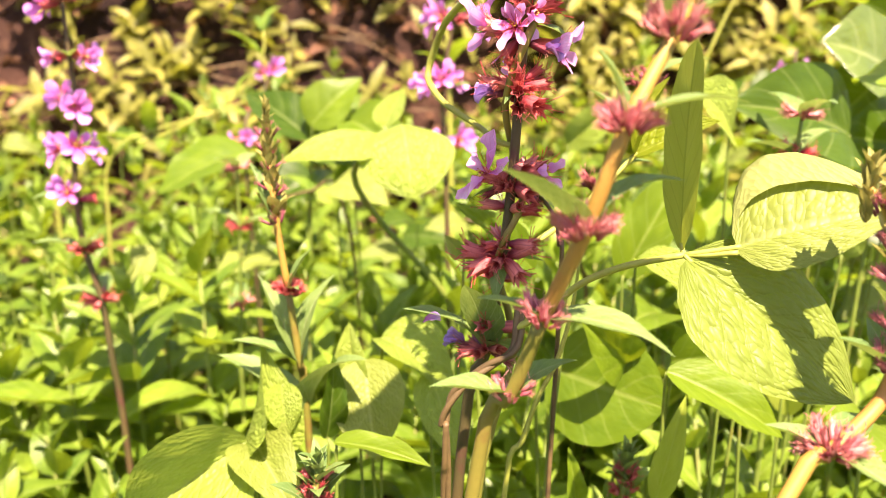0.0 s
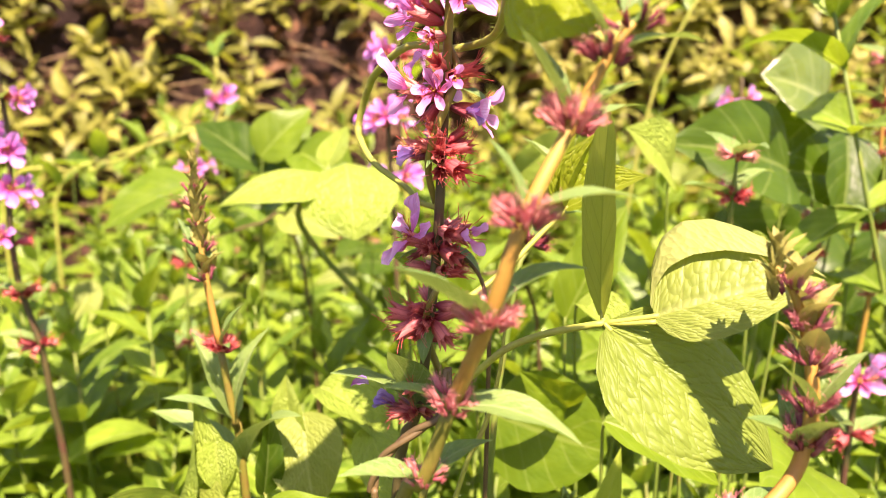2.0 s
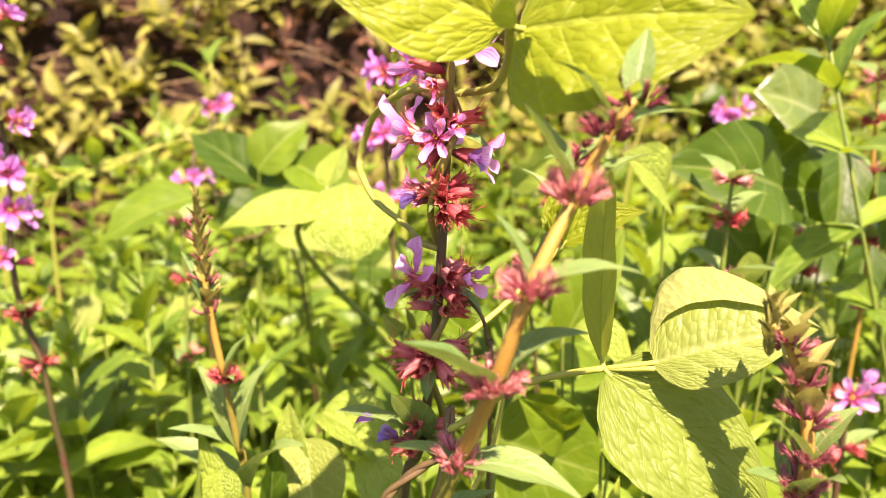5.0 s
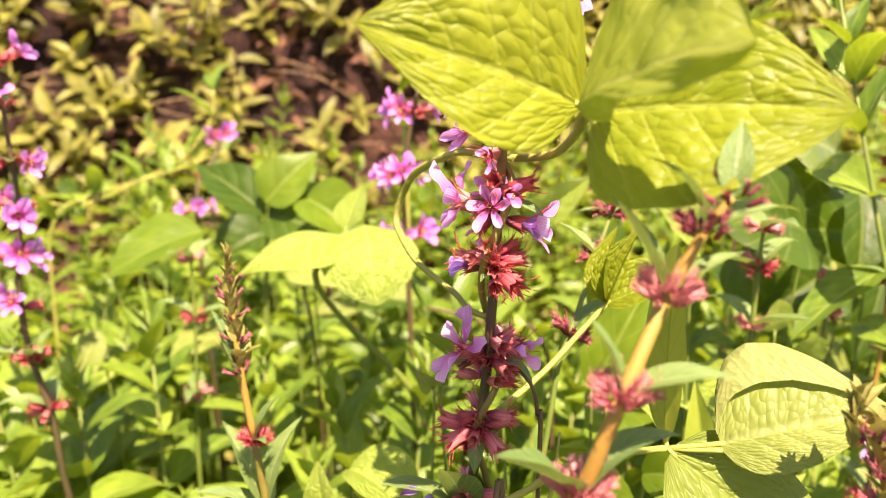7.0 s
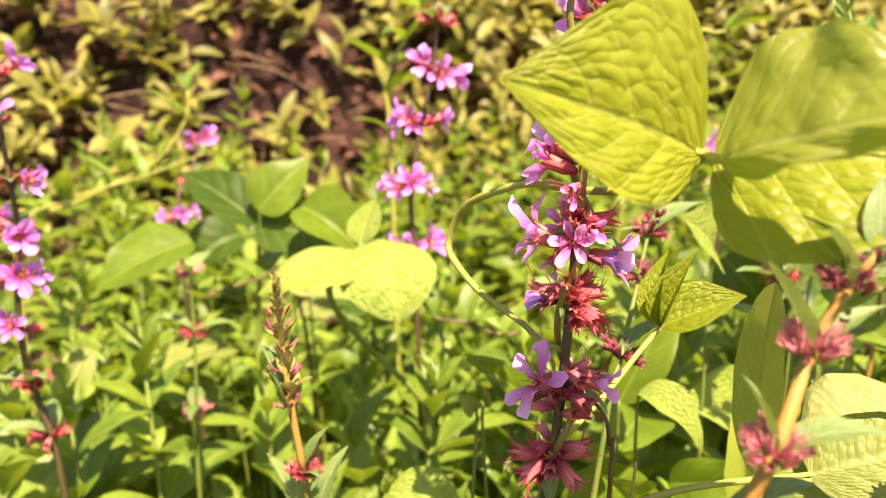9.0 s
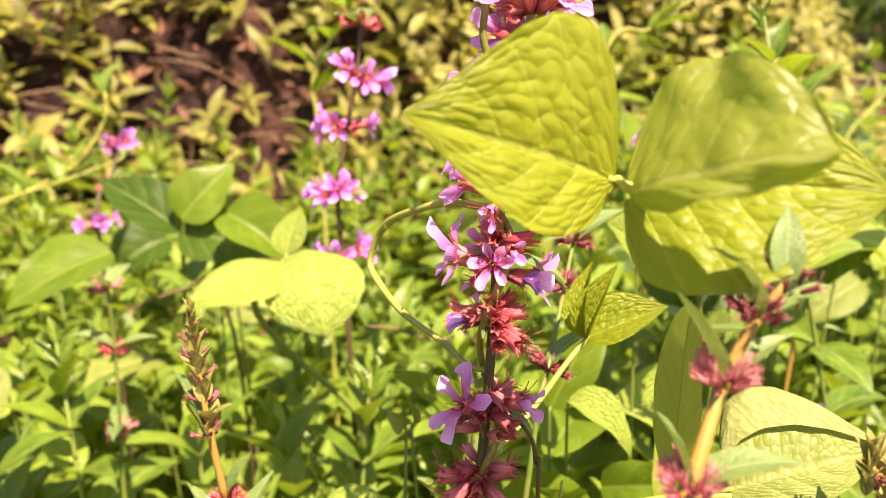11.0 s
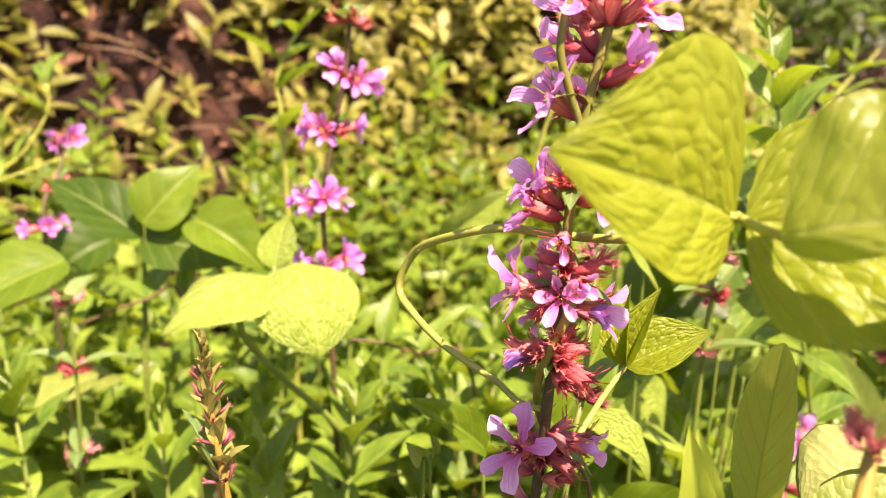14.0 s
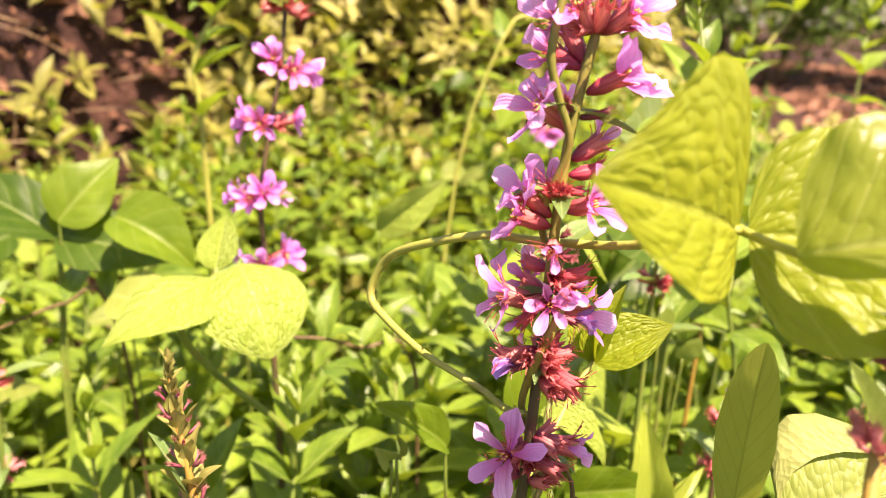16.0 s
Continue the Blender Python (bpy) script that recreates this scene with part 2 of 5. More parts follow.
CALYX_DARK = flesh_material("calyx_maroon", (0.19, 0.025, 0.045), (0.28, 0.06, 0.07), (0.10, 0.015, 0.03), 0.1, (0.4, 0.05, 0.06), 0.5)
THREAD = flesh_material("stamen_red", (0.50, 0.05, 0.05), (0.60, 0.16, 0.12), (0.40, 0.03, 0.05), 0.2, (0.7, 0.1, 0.1))
POLLEN = flesh_material("pollen_yellow", (0.75, 0.50, 0.10), (0.80, 0.60, 0.2), (0.6, 0.3, 0.05), 0.2, (0.8, 0.6, 0.1))


def ground_material():
    k = Mat("soil_and_litter", 0.9)
    big, fine, grit = k.noise(5, 6), k.noise(40, 6), k.noise(220, 3)
    base = k.mix(k.step(big, 0.35, 0.65), (0.022, 0.010, 0.008), (0.080, 0.036, 0.024))
    base = k.mix(k.math("MULTIPLY", k.step(fine, 0.5, 0.72), 0.7), base, (0.17, 0.085, 0.052))
    base = k.mix(k.math("MULTIPLY", k.step(grit, 0.55, 0.7), 0.5), base, (0.03, 0.018, 0.012))
    return k.finish(base, k.bump(k.math("ADD", k.math("MULTIPLY", fine, 2.0), grit), 0.9, 0.02), 0.0, None, 0.2)


SOIL = ground_material()


# ---- geometry helpers ----
def link_mesh(name, verts, faces, mat, uvs=None, smooth=True):
    """A mesh datablock from arrays; uvs: one per vertex."""
    me = bpy.data.meshes.new(name)
    me.from_pydata(np.asarray(verts).tolist(), [], [list(map(int, f)) for f in faces])
    if uvs is not None:
        idx = np.empty(len(me.loops), dtype=np.int32)
        me.loops.foreach_get("vertex_index", idx)
        layer = me.uv_layers.new(name="UVMap")
        layer.data.foreach_set("uv", np.asarray(uvs, dtype=np.float32)[idx].ravel())
    if smooth:
        me.polygons.foreach_set("use_smooth", np.ones(len(me.polygons), dtype=bool))
    me.materials.append(mat)
    me.update()
    return me


def grid_faces(cols, rows, closed=False):
    """Quads of a grid of (rows + 1) lines with cols (+ 1) points; closed joins the last column to the first."""
    n = cols if closed else cols + 1
    out = []
    for r in range(rows):
        for c in range(cols):
            d = (c + 1) % n
            out.append((r * n + c, r * n + d, (r + 1) * n + d, (r + 1) * n + c))
    return out


LANCE = ((0, 0.02), (0.08, 0.09), (0.25, 0.155), (0.45, 0.16), (0.7, 0.105), (0.88, 0.045), (1, 0.0))
ELLIPSE = ((0, 0.03), (0.1, 0.12), (0.3, 0.21), (0.52, 0.225), (0.75, 0.16), (0.92, 0.06), (1, 0.0))
OVATE = ((0, 0.08), (0.06, 0.25), (0.16, 0.385), (0.32, 0.44), (0.5, 0.40), (0.7, 0.27), (0.86, 0.12), (0.95, 0.045), (1, 0.0))
RHOMB = ((0, 0.05), (0.07, 0.22), (0.18, 0.38), (0.33, 0.47), (0.47, 0.47), (0.63, 0.37), (0.8, 0.2), (0.92, 0.08), (1, 0.0))
BASAL = ((0, 0.10), (0.04, 0.29), (0.12, 0.42), (0.28, 0.48), (0.48, 0.455), (0.68, 0.34), (0.86, 0.17), (0.95, 0.07), (1, 0.0))
LONGOVATE = ((0, 0.06), (0.07, 0.2), (0.2, 0.31), (0.4, 0.345), (0.6, 0.30), (0.8, 0.18), (0.93, 0.07), (1, 0.0))
ROUND = ((0, 0.10), (0.06, 0.30), (0.18, 0.44), (0.38, 0.50), (0.6, 0.46), (0.8, 0.33), (0.93, 0.18), (1, 0.02))
OBLONG = ((0, 0.05), (0.1, 0.16), (0.3, 0.27), (0.52, 0.31), (0.75, 0.265), (0.9, 0.17), (0.97, 0.09), (1, 0.02))
CLAW = ((0, 0.045), (0.12, 0.07), (0.3, 0.16), (0.52, 0.25), (0.75, 0.28), (0.9, 0.22), (0.97, 0.12), (1, 0.03))


def blade(shape, cols=6, rows=10, fold=0.2, bend=0.3, quilt=0.0, wave=0.0, veins=5.0, slope=0.30, lean=0.0, seed=0, curl=0.0, flap=0.0, crumple=0.0):
    """A leaf blade from (0, 0, 0) to (0, 1, 0), its face towards +z. fold lifts the edges, bend arches it, quilt swells it between the veins,
    wave ripples the edge, lean makes one half wider, curl turns the edges back, flap folds one margin over, crumple dents it at random. Returns points, quads and uvs."""
    rnd = np.random.RandomState(seed + 77)
    v = np.linspace(0, 1, rows + 1)
    s = np.linspace(-1, 1, cols + 1)
    kv, kw = np.array(shape).T
    w = np.interp(v, kv, kw)
    fine = np.convolve(np.r_[w[0], w, w[-1]], [0.2, 0.6, 0.2], "valid")
    w = np.where((v > 0.1) & (v < 0.9), fine, w)
    S, V = np.meshgrid(s, v)
    Wd = w[:, None] * np.where(S < 0, 1 - lean, 1 + lean)
    X = S * Wd
    if flap:
        over = np.maximum(0, -S - flap)
        X = np.where(over > 0, Wd * (over * 0.85 - flap), X)
    Z = fold * np.abs(X) - curl * (X ** 2) * 2.2
    ph = (V - slope * np.abs(S)) * veins
    Z += quilt * np.abs(np.sin(np.pi * ph)) * (1 - np.abs(S) ** 3) * np.minimum(1, np.abs(S) * 4) * np.sin(np.pi * np.clip(V, 0.03, 0.97))
    p1, p2 = rnd.uniform(0, 6.28, 2)
    Z += wave * np.abs(S) ** 2 * (np.sin(7 * V + p1 + 1.5 * S) + 0.6 * np.sin(15 * V + p2 - S)) * np.sin(np.pi * V)
    if crumple:
        for f in (3, 5, 8, 12):
            th, p3 = rnd.uniform(0, 3.14), rnd.uniform(0, 6.28)
            Z += crumple * 3 / f * np.abs(np.sin(f * (V * math.cos(th) + 0.6 * S * math.sin(th)) + p3)) * np.sin(np.pi * np.clip(V, 0.02, 0.98)) ** 0.5
    if flap:
        Z += 0.075 * np.sin(np.pi * np.clip(over / 0.34, 0, 0.62)) * np.sin(np.pi * np.clip(V, 0.02, 0.98)) ** 0.5
    ang = bend * (V - 0.0)
    step = 1.0 / rows
    a = bend * (v[:-1] + v[1:]) / 2
    cy, cz = np.r_[0, np.cumsum(np.cos(a) * step)], np.r_[0, np.cumsum(-np.sin(a) * step)]
    Y = cy[:, None] + Z * np.sin(ang)
    Zo = cz[:, None] + Z * np.cos(ang)
    ty, tz = cy[-1], cz[-1]
    L = math.hypot(ty, tz)
    co, si = ty / L, tz / L
    pts = np.stack([X, (Y * co + Zo * si) / L, (-Y * si + Zo * co) / L], -1).reshape(-1, 3)
    uv = np.stack([S * 0.5 + 0.5, V], -1).reshape(-1, 2)
    return pts, grid_faces(cols, rows), uv


def tube(points, radii, sides=8, smooth=4):
    """A round stem along points, smoothed, with its uvs (round, along)."""
    p = np.array(points, float)
    r = np.array(radii, float) if hasattr(radii, "__len__") else np.full(len(p), float(radii))
    if len(p) > 2 and smooth > 1:
        q = np.vstack([2 * p[0] - p[1], p, 2 * p[-1] - p[-2]])
        pp, rr = [], []
        for i in range(len(p) - 1):
            for j in range(smooth):
                t = j / smooth
                a, b, c, d = q[i:i + 4]
                pp.append(0.5 * (2 * b + (c - a) * t + (2 * a - 5 * b + 4 * c - d) * t * t + (3 * b - a - 3 * c + d) * t ** 3))
                rr.append(r[i] * (1 - t) + r[i + 1] * t)
        p, r = np.array(pp + [p[-1]]), np.array(rr + [r[-1]])
    tang = np.gradient(p, axis=0)
    tang /= np.linalg.norm(tang, axis=1)[:, None] + 1e-12
    ref = np.array([0.0, 1.0, 0.2]) if abs(tang[0][1]) < 0.9 else np.array([1.0, 0, 0.1])
    out, uv = [], []
    for i in range(len(p)):
        n = ref - tang[i] * (ref @ tang[i])
        n /= np.linalg.norm(n) + 1e-12
        ref = n
        b = np.cross(tang[i], n)
        for k in range(sides):
            a = 2 * math.pi * k / sides
            out.append(p[i] + r[i] * (math.cos(a) * n + math.sin(a) * b))
            uv.append((k / sides, i / (len(p) - 1)))
    f = grid_faces(sides, len(p) - 1, True)
    f += [tuple(range(sides - 1, -1, -1)), tuple(range(len(out) - sides, len(out)))]
    return np.array(out), f, np.array(uv)


def frame_to(base, tip, normal=(0, 0, 1), wide=1.0):
    """The matrix that lays a blade from base to tip with its face towards normal."""
    base, tip = Vector(base), Vector(tip)
    y = tip - base
    L = y.length
    y.normalize()
    z = Vector(normal) - y * Vector(normal).dot(y)
    if z.length < 1e-6:
        z = Vector((0.3, 0.2, 1)) - y * Vector((0.3, 0.2, 1)).dot(y)
    z.normalize()
    x = y.cross(z)
    m = Matrix.Identity(4)
    m.col[0][:3], m.col[1][:3], m.col[2][:3], m.col[3][:3] = x * L * wide, y * L, z * L, base
    return m


def axis_to(base, way, size, spin=0.0):
    """The matrix that stands a piece made along +z at base, along way."""
    q = Vector(way).to_track_quat("Z", "Y").to_matrix().to_4x4()
    return Matrix.Translation(base) @ q @ pose(0, 0, 0, 0, 0, spin) @ Matrix.Diagonal((size, size, size, 1))


WORLD_OF = {}


def thing(name, base, label, category, group=""):
    ob = new(name)
    ob.location = base
    ob.empty_display_size = 0.01
    WORLD_OF[ob.name] = Matrix.Translation(base)
    return tagged(ob, label, category, group)


def part(name, mesh, parent, m=None, label=""):
    """One mesh object under a thing or a part, at the world pose m."""
    ob = new(name, mesh)
    m = m if m is not None else Matrix.Identity(4)
    ob.parent = parent
    ob.matrix_basis = WORLD_OF[parent.name].inverted() @ m
    WORLD_OF[ob.name] = m
    if label:
        ob["label"] = label
    return ob


def structure(name, mesh, label, category, kind="structure"):
    return tagged(new(name, mesh), label, category, "", kind)


class Heap:
    """Many small pieces joined into one mesh."""

    def __init__(self):
        self.v, self.f, self.u, self.n = [], [], [], 0

    def add(self, geo, m):
        pts, faces, uv = geo
        a = np.array(m)
        self.v.append(pts @ a[:3, :3].T + a[:3, 3])
        self.f.append(np.asarray(faces) + self.n)
        self.u.append(uv)
        self.n += len(pts)

    def mesh(self, name, mat):
        return link_mesh(name, np.vstack(self.v), np.vstack(self.f), mat, np.vstack(self.u))


def quads_only(geo):
    return geo[0], [f for f in geo[1] if len(f) == 4], geo[2]


# ---- the ground and the bank ----
def ramp(v, lo, hi):
    t = min(1.0, max(0.0, (v - lo) / (hi - lo)))
    return t * t * (3 - 2 * t)


def ground_z(x, y):
    """Height of the ground: flat bed, then a steep bank that dies away towards +x."""
    lump = 0.5 * noise.noise((x * 3, y * 3, 0.3)) + 0.3 * noise.noise((x * 9, y * 9, 2.3))
    foot = 1.10 + 0.06 * noise.noise((x * 2, 4.1, 0))
    rise = ramp(y, foot, foot + 0.42) * (1 - ramp(x, 0.75 + 0.25 * (y - 1.1), 1.35 + 0.5 * (y - 1.1)))
    rise *= 1 - ramp(abs(x), 8, 20)
    return 0.92 * rise + 0.05 * lump * (0.4 + rise) + 0.12 * noise.noise((x * 0.3, y * 0.3, 7)) * ramp(abs(x) + abs(y), 3, 9)


def spaced(lo, hi, fine, near, far):
    """Coordinates that are fine between lo and hi and widen towards near and far."""
    out = list(np.arange(lo, hi + 1e-9, fine))
    s, p = fine, hi
    while p < far:
        s *= 1.25
        p += s
        out.append(p)
    s, p = fine, lo
    while p > near:
        s *= 1.25
        p -= s
        out.insert(0, p)
    return out


gx, gy = spaced(-1.6, 2.4, 0.025, -400, 400), spaced(0.9, 1.8, 0.02, -400, 400)
gpts = [(x, y, ground_z(x, y)) for y in gy for x in gx]
structure("ground", link_mesh("ground", gpts, grid_faces(len(gx) - 1, len(gy) - 1), SOIL), "brown bare soil rising into a steep bank behind the plants", "ground")

# blade templates shared by the masses
B_HERB = [blade(LANCE, 4, 7, 0.35, b, 0, 0.01, seed=i) for i, b in enumerate((0.5, 0.9, 0.2, -0.3))]
B_FAR = [blade(ELLIPSE, 2, 4, 0.35, b, 0, 0.0, seed=i) for i, b in enumerate((0.5, 0.9, 0.25))]
B_BANK = [blade(ELLIPSE if i == 2 else LANCE, 2, 5, 0.35, b, 0, 0.0, seed=i) for i, b in enumerate((0.5, 0.9, 0.25))]
B_WIDE = [blade(ELLIPSE, 4, 7, 0.3, b, 0, 0.015, seed=i) for i, b in enumerate((0.5, 0.9, 0.25))]
B_DRY = [blade(ELLIPSE, 2, 4, 0.9, b, 0, 0.05, seed=i) for i, b in enumerate((1.4, -1.2, 0.8))]


def ring_way(az, el):
    return Vector((math.cos(az) * math.cos(el), math.sin(az) * math.cos(el), math.sin(el)))


rng = random.Random(11)


def bank_tuft(leaves, twigs, base, out, n, shapes):
    """An arching shoot on the bank with pairs of leaves."""
    length = rng.uniform(0.05, 0.15)
    way = (Vector(out) * rng.uniform(0.3, 1.0) + Vector((rng.uniform(-0.6, 0.6), rng.uniform(-0.4, 0.1), rng.uniform(0.3, 1.2)))).normalized()
    side = way.cross(Vector((0.3, 0.2, 1))).normalized()
    pts = [Vector(base)]
    for i in range(4):
        pts.append(pts[-1] + (way + Vector((0, 0, -0.12 * i))).normalized() * length / 4)
    twigs.add(quads_only(tube([tuple(p) for p in pts], (0.0016, 0.0014, 0.0012, 0.001, 0.0007), 4, 1)), Matrix.Identity(4))
    spin = rng.uniform(0, 6.28)
    for i in range(n):
        t = (i // 2 + 1) / (n / 2 + 0.5)
        k = min(3, int(t * 4))
        at = pts[k].lerp(pts[k + 1], t * 4 - k)
        a = spin + (i % 2) * math.pi + (i // 2) * 1.57
        w = (side * math.cos(a) + way.cross(side) * math.sin(a) + way * rng.uniform(0.2, 0.7) + Vector((0, 0, rng.uniform(-0.3, 0.2)))).normalized()
        L = rng.uniform(0.036, 0.078) * (1.05 - 0.3 * t)
        up = Vector((rng.uniform(-0.5, 0.5), rng.uniform(-0.9, 0.1), 1.0))
        leaves.add(rng.choice(shapes), frame_to(at, at + w * L, up, rng.uniform(0.9, 1.25)))


leaves, twigs, litter = Heap(), Heap(), Heap()
for i in range(3300):
    x, y = rng.uniform(-2.1, 1.6), rng.uniform(0.98, 1.75)
    patch = noise.noise((x * 3.3, y * 3.3, 5.0)) + 0.5 * noise.noise((x * 8, y * 8, 1.0))
    hollow = noise.noise((x * 2.2, y * 4.0, 9.0))
    if abs(x + 0.25) > 1.5 + 0.5 * noise.noise((x * 2, y * 5, 4.0)):
        continue
    hz = ground_z(x, y)
    if ((x + 0.20) / 0.085) ** 2 + ((hz - 0.55) / 0.07) ** 2 < 1 + 0.8 * patch:
        continue
    if hz > 0.60 and x < 0.15 + 0.2 * patch and rng.random() < 0.08:
        continue
    if (x < -0.4 and (patch < -0.78 or hollow < -0.55)) or rng.random() < 0.46 - 0.30 * ramp(x, -0.1, 0.6) + 0.2 * ramp(y, 1.25, 1.5) * (1 - ramp(x, 0.2, 0.7)):
        continue
    e = 0.02
    out = Vector((-(ground_z(x + e, y) - ground_z(x - e, y)) / (2 * e), -(ground_z(x, y + e) - ground_z(x, y - e)) / (2 * e), 1)).normalized()
    bank_tuft(leaves, twigs, (x, y, ground_z(x, y)), out, rng.choice((6, 8, 8, 10, 12)), B_BANK)
clearing = Heap()
for i in range(3500):
    x, y = rng.uniform(0.22, 1.6), rng.uniform(0.92, 1.7)
    if i > 1300:
        x, y = 1.0 + 2.9 * rng.random() ** 1.4, 1.0 + 2.9 * rng.random() ** 1.4
        x, y = x + 0.5 * noise.noise((y * 1.7, 2.0, 7.0)) + rng.gauss(0, 0.12), max(0.95, y + 0.4 * noise.noise((x * 1.7, 5.0, 7.0)))
        if noise.noise((x * 1.3, y * 1.3, 3.0)) < -0.30 + 0.16 * (x + y - 4.0) / 2:
            continue
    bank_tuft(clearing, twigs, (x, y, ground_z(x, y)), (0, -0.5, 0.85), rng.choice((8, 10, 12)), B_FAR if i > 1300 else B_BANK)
for i in range(8000):
    x, y = rng.uniform(-1.4, 2.2), rng.uniform(1.0, 1.7) if rng.random() < 0.8 else rng.uniform(1.0, 4.5)
    at = Vector((x, y, ground_z(x, y) + rng.uniform(0.001, 0.012)))
    a = rng.uniform(0, 6.28)
    L = rng.uniform(0.02, 0.05)
    tip = at + Vector((math.cos(a) * L, math.sin(a) * L * 0.8, rng.uniform(-0.3, 0.7) * L))
    litter.add(rng.choice(B_DRY), frame_to(at, tip, (rng.uniform(-1, 1), rng.uniform(-1, 0.3), 0.8), rng.uniform(0.5, 1.1)))
for i in range(4000):
    x, y = rng.uniform(1.5, 11.5), rng.uniform(0.8, 9.0)
    at = Vector((x, y, ground_z(x, y) + rng.uniform(0.001, 0.02)))
    a = rng.uniform(0, 6.28)
    L = rng.uniform(0.06, 0.13)
    litter.add(rng.choice(B_DRY), frame_to(at, at + Vector((math.cos(a) * L, math.sin(a) * L, rng.uniform(-0.1, 0.3) * L)), (rng.uniform(-0.6, 0.6), rng.uniform(-0.8, 0.3), 1.0), rng.uniform(0.6, 1.2)))
for i in range(480):
    x, y = rng.uniform(-1.3, 1.2), rng.uniform(1.05, 1.6)
    at = Vector((x, y, ground_z(x, y) + 0.004))
    a = rng.uniform(-0.6, 3.7)
    L = rng.uniform(0.05, 0.2)
    b = at + Vector((math.cos(a) * L, -0.25 * L, math.sin(a) * L * 0.6))
    c = at.lerp(b, 0.5) + Vector((rng.uniform(-0.02, 0.02), -0.02, rng.uniform(-0.01, 0.03)))
    twigs.add(quads_only(tube([tuple(at), tuple(c), tuple(b)], (0.0018, 0.0014, 0.0008), 4, 3)), Matrix.Identity(4))
structure("bank_foliage", leaves.mesh("bank_foliage", BANK_LEAF), "yellow-green small leaves of trailing plants covering the bank", "foliage", "stuff")
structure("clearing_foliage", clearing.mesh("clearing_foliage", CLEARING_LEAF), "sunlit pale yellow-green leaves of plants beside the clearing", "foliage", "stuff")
structure("bank_twigs", twigs.mesh("bank_twigs", STEM_DRY), "thin dry brown stems tangled over the bank", "twigs", "stuff")
structure("leaf_litter", litter.mesh("leaf_litter", LITTER), "dry curled brown leaves scattered on the soil", "leaf litter", "stuff")

# ---- shrubs beyond the clearing ----
for n, (sx, sy, r) in enumerate(((7.2, 6.4, 1.9), (5.6, 7.6, 1.9), (8.3, 8.1, 2.2), (3.9, 8.3, 1.9), (11.6, 9.6, 2.2), (8.4, 4.6, 1.9), (9.4, 11.6, 2.2), (6.4, 12.6, 2.2), (3.1, 13.3, 2.2), (9.4, 6.2, 2.2), (9.2, 2.6, 1.8), (13.2, 8.0, 2.4), (10.9, 4.4, 2.2), (8.0, 2.9, 1.7))):
    shrub = thing("shrub", (sx, sy, ground_z(sx, sy)), "dark green leafy shrub at the edge of the clearing", "shrub", "shrubs beyond the clearing")
    crown, limbs = Heap(), Heap()
    for i in range(14):
        a, el = rng.uniform(0, 6.28), rng.uniform(0.5, 1.4)
        end = Vector((sx, sy, ground_z(sx, sy))) + ring_way(a, el) * r * rng.uniform(0.8, 1.25)
        mid = Vector((sx, sy, ground_z(sx, sy) - 0.02)).lerp(end, 0.5) + Vector((0, 0, 0.1))
        limbs.add(quads_only(tube([(sx, sy, ground_z(sx, sy) - 0.02), tuple(mid), tuple(end)], (0.016, 0.009, 0.003), 5, 3)), Matrix.Identity(4))
        for j in range(110):
            t = rng.uniform(0.35, 1.0)
            p = (Vector((sx, sy, ground_z(sx, sy))).lerp(mid, t * 2) if t < 0.5 else mid.lerp(end, t * 2 - 1)) + Vector([rng.gauss(0, 0.10 * r) for _ in range(3)])
            w = ring_way(rng.uniform(0, 6.28), rng.uniform(-0.5, 0.9))
            crown.add(rng.choice(B_FAR), frame_to(p, p + w * rng.uniform(0.09, 0.18), (rng.uniform(-0.5, 0.5), -0.4, 1), 1.3))
    tagged(part("limb_frame", limbs.mesh("limbs", STEM_DRY), shrub), kind="stuff")
    tagged(part("crown", crown.mesh("crown", SHRUB_LEAF), shrub), kind="stuff")

# ---- flower pieces ----
def calyx_geo(teeth=0.28, belly=0.17):
    sides, rings = 12, ((0, 0.06), (0.12, 0.13), (0.45, belly), (0.85, belly * 1.02), (1.0, belly * 1.1))
    pts, uv = [], []
    for i, (z, r) in enumerate(rings):
        for k in range(sides):
            a = 2 * math.pi * k / sides
            rib = 1 + (0.13 if k % 2 else -0.13)
            zz = z + (teeth if (i == 4 and k % 2) else 0)
            rr = r * rib * (1.25 if (i == 4 and k % 2) else 1)
            pts.append((rr * math.cos(a), rr * math.sin(a), zz))
            uv.append((k / sides, z))
    f = grid_faces(sides, 4, True) + [tuple(range(sides - 1, -1, -1))]
    return np.array(pts), f, np.array(uv)


def thread_geo(n, seed, length=0.7, spread=0.35, start=0.7):
    r = random.Random(seed)
    hp = Heap()
    for i in range(n):
        a, s = r.uniform(0, 6.28), r.uniform(0.1, spread)
        p0 = Vector((0.06 * math.cos(a), 0.06 * math.sin(a), start))
        L = length * r.uniform(0.6, 1.2)
        p1 = p0 + Vector((math.cos(a) * s * L * 0.5, math.sin(a) * s * L * 0.5, L * 0.5))
        p2 = p1 + Vector((math.cos(a + r.uniform(-1, 1)) * s * L, math.sin(a) * s * L, L * r.uniform(0.25, 0.5)))
        hp.add(quads_only(tube([tuple(p0), tuple(p1), tuple(p2)], (0.016, 0.011, 0.018), 3, 2)), Matrix.Identity(4))
    return np.vstack(hp.v), np.vstack(hp.f).tolist(), np.vstack(hp.u)


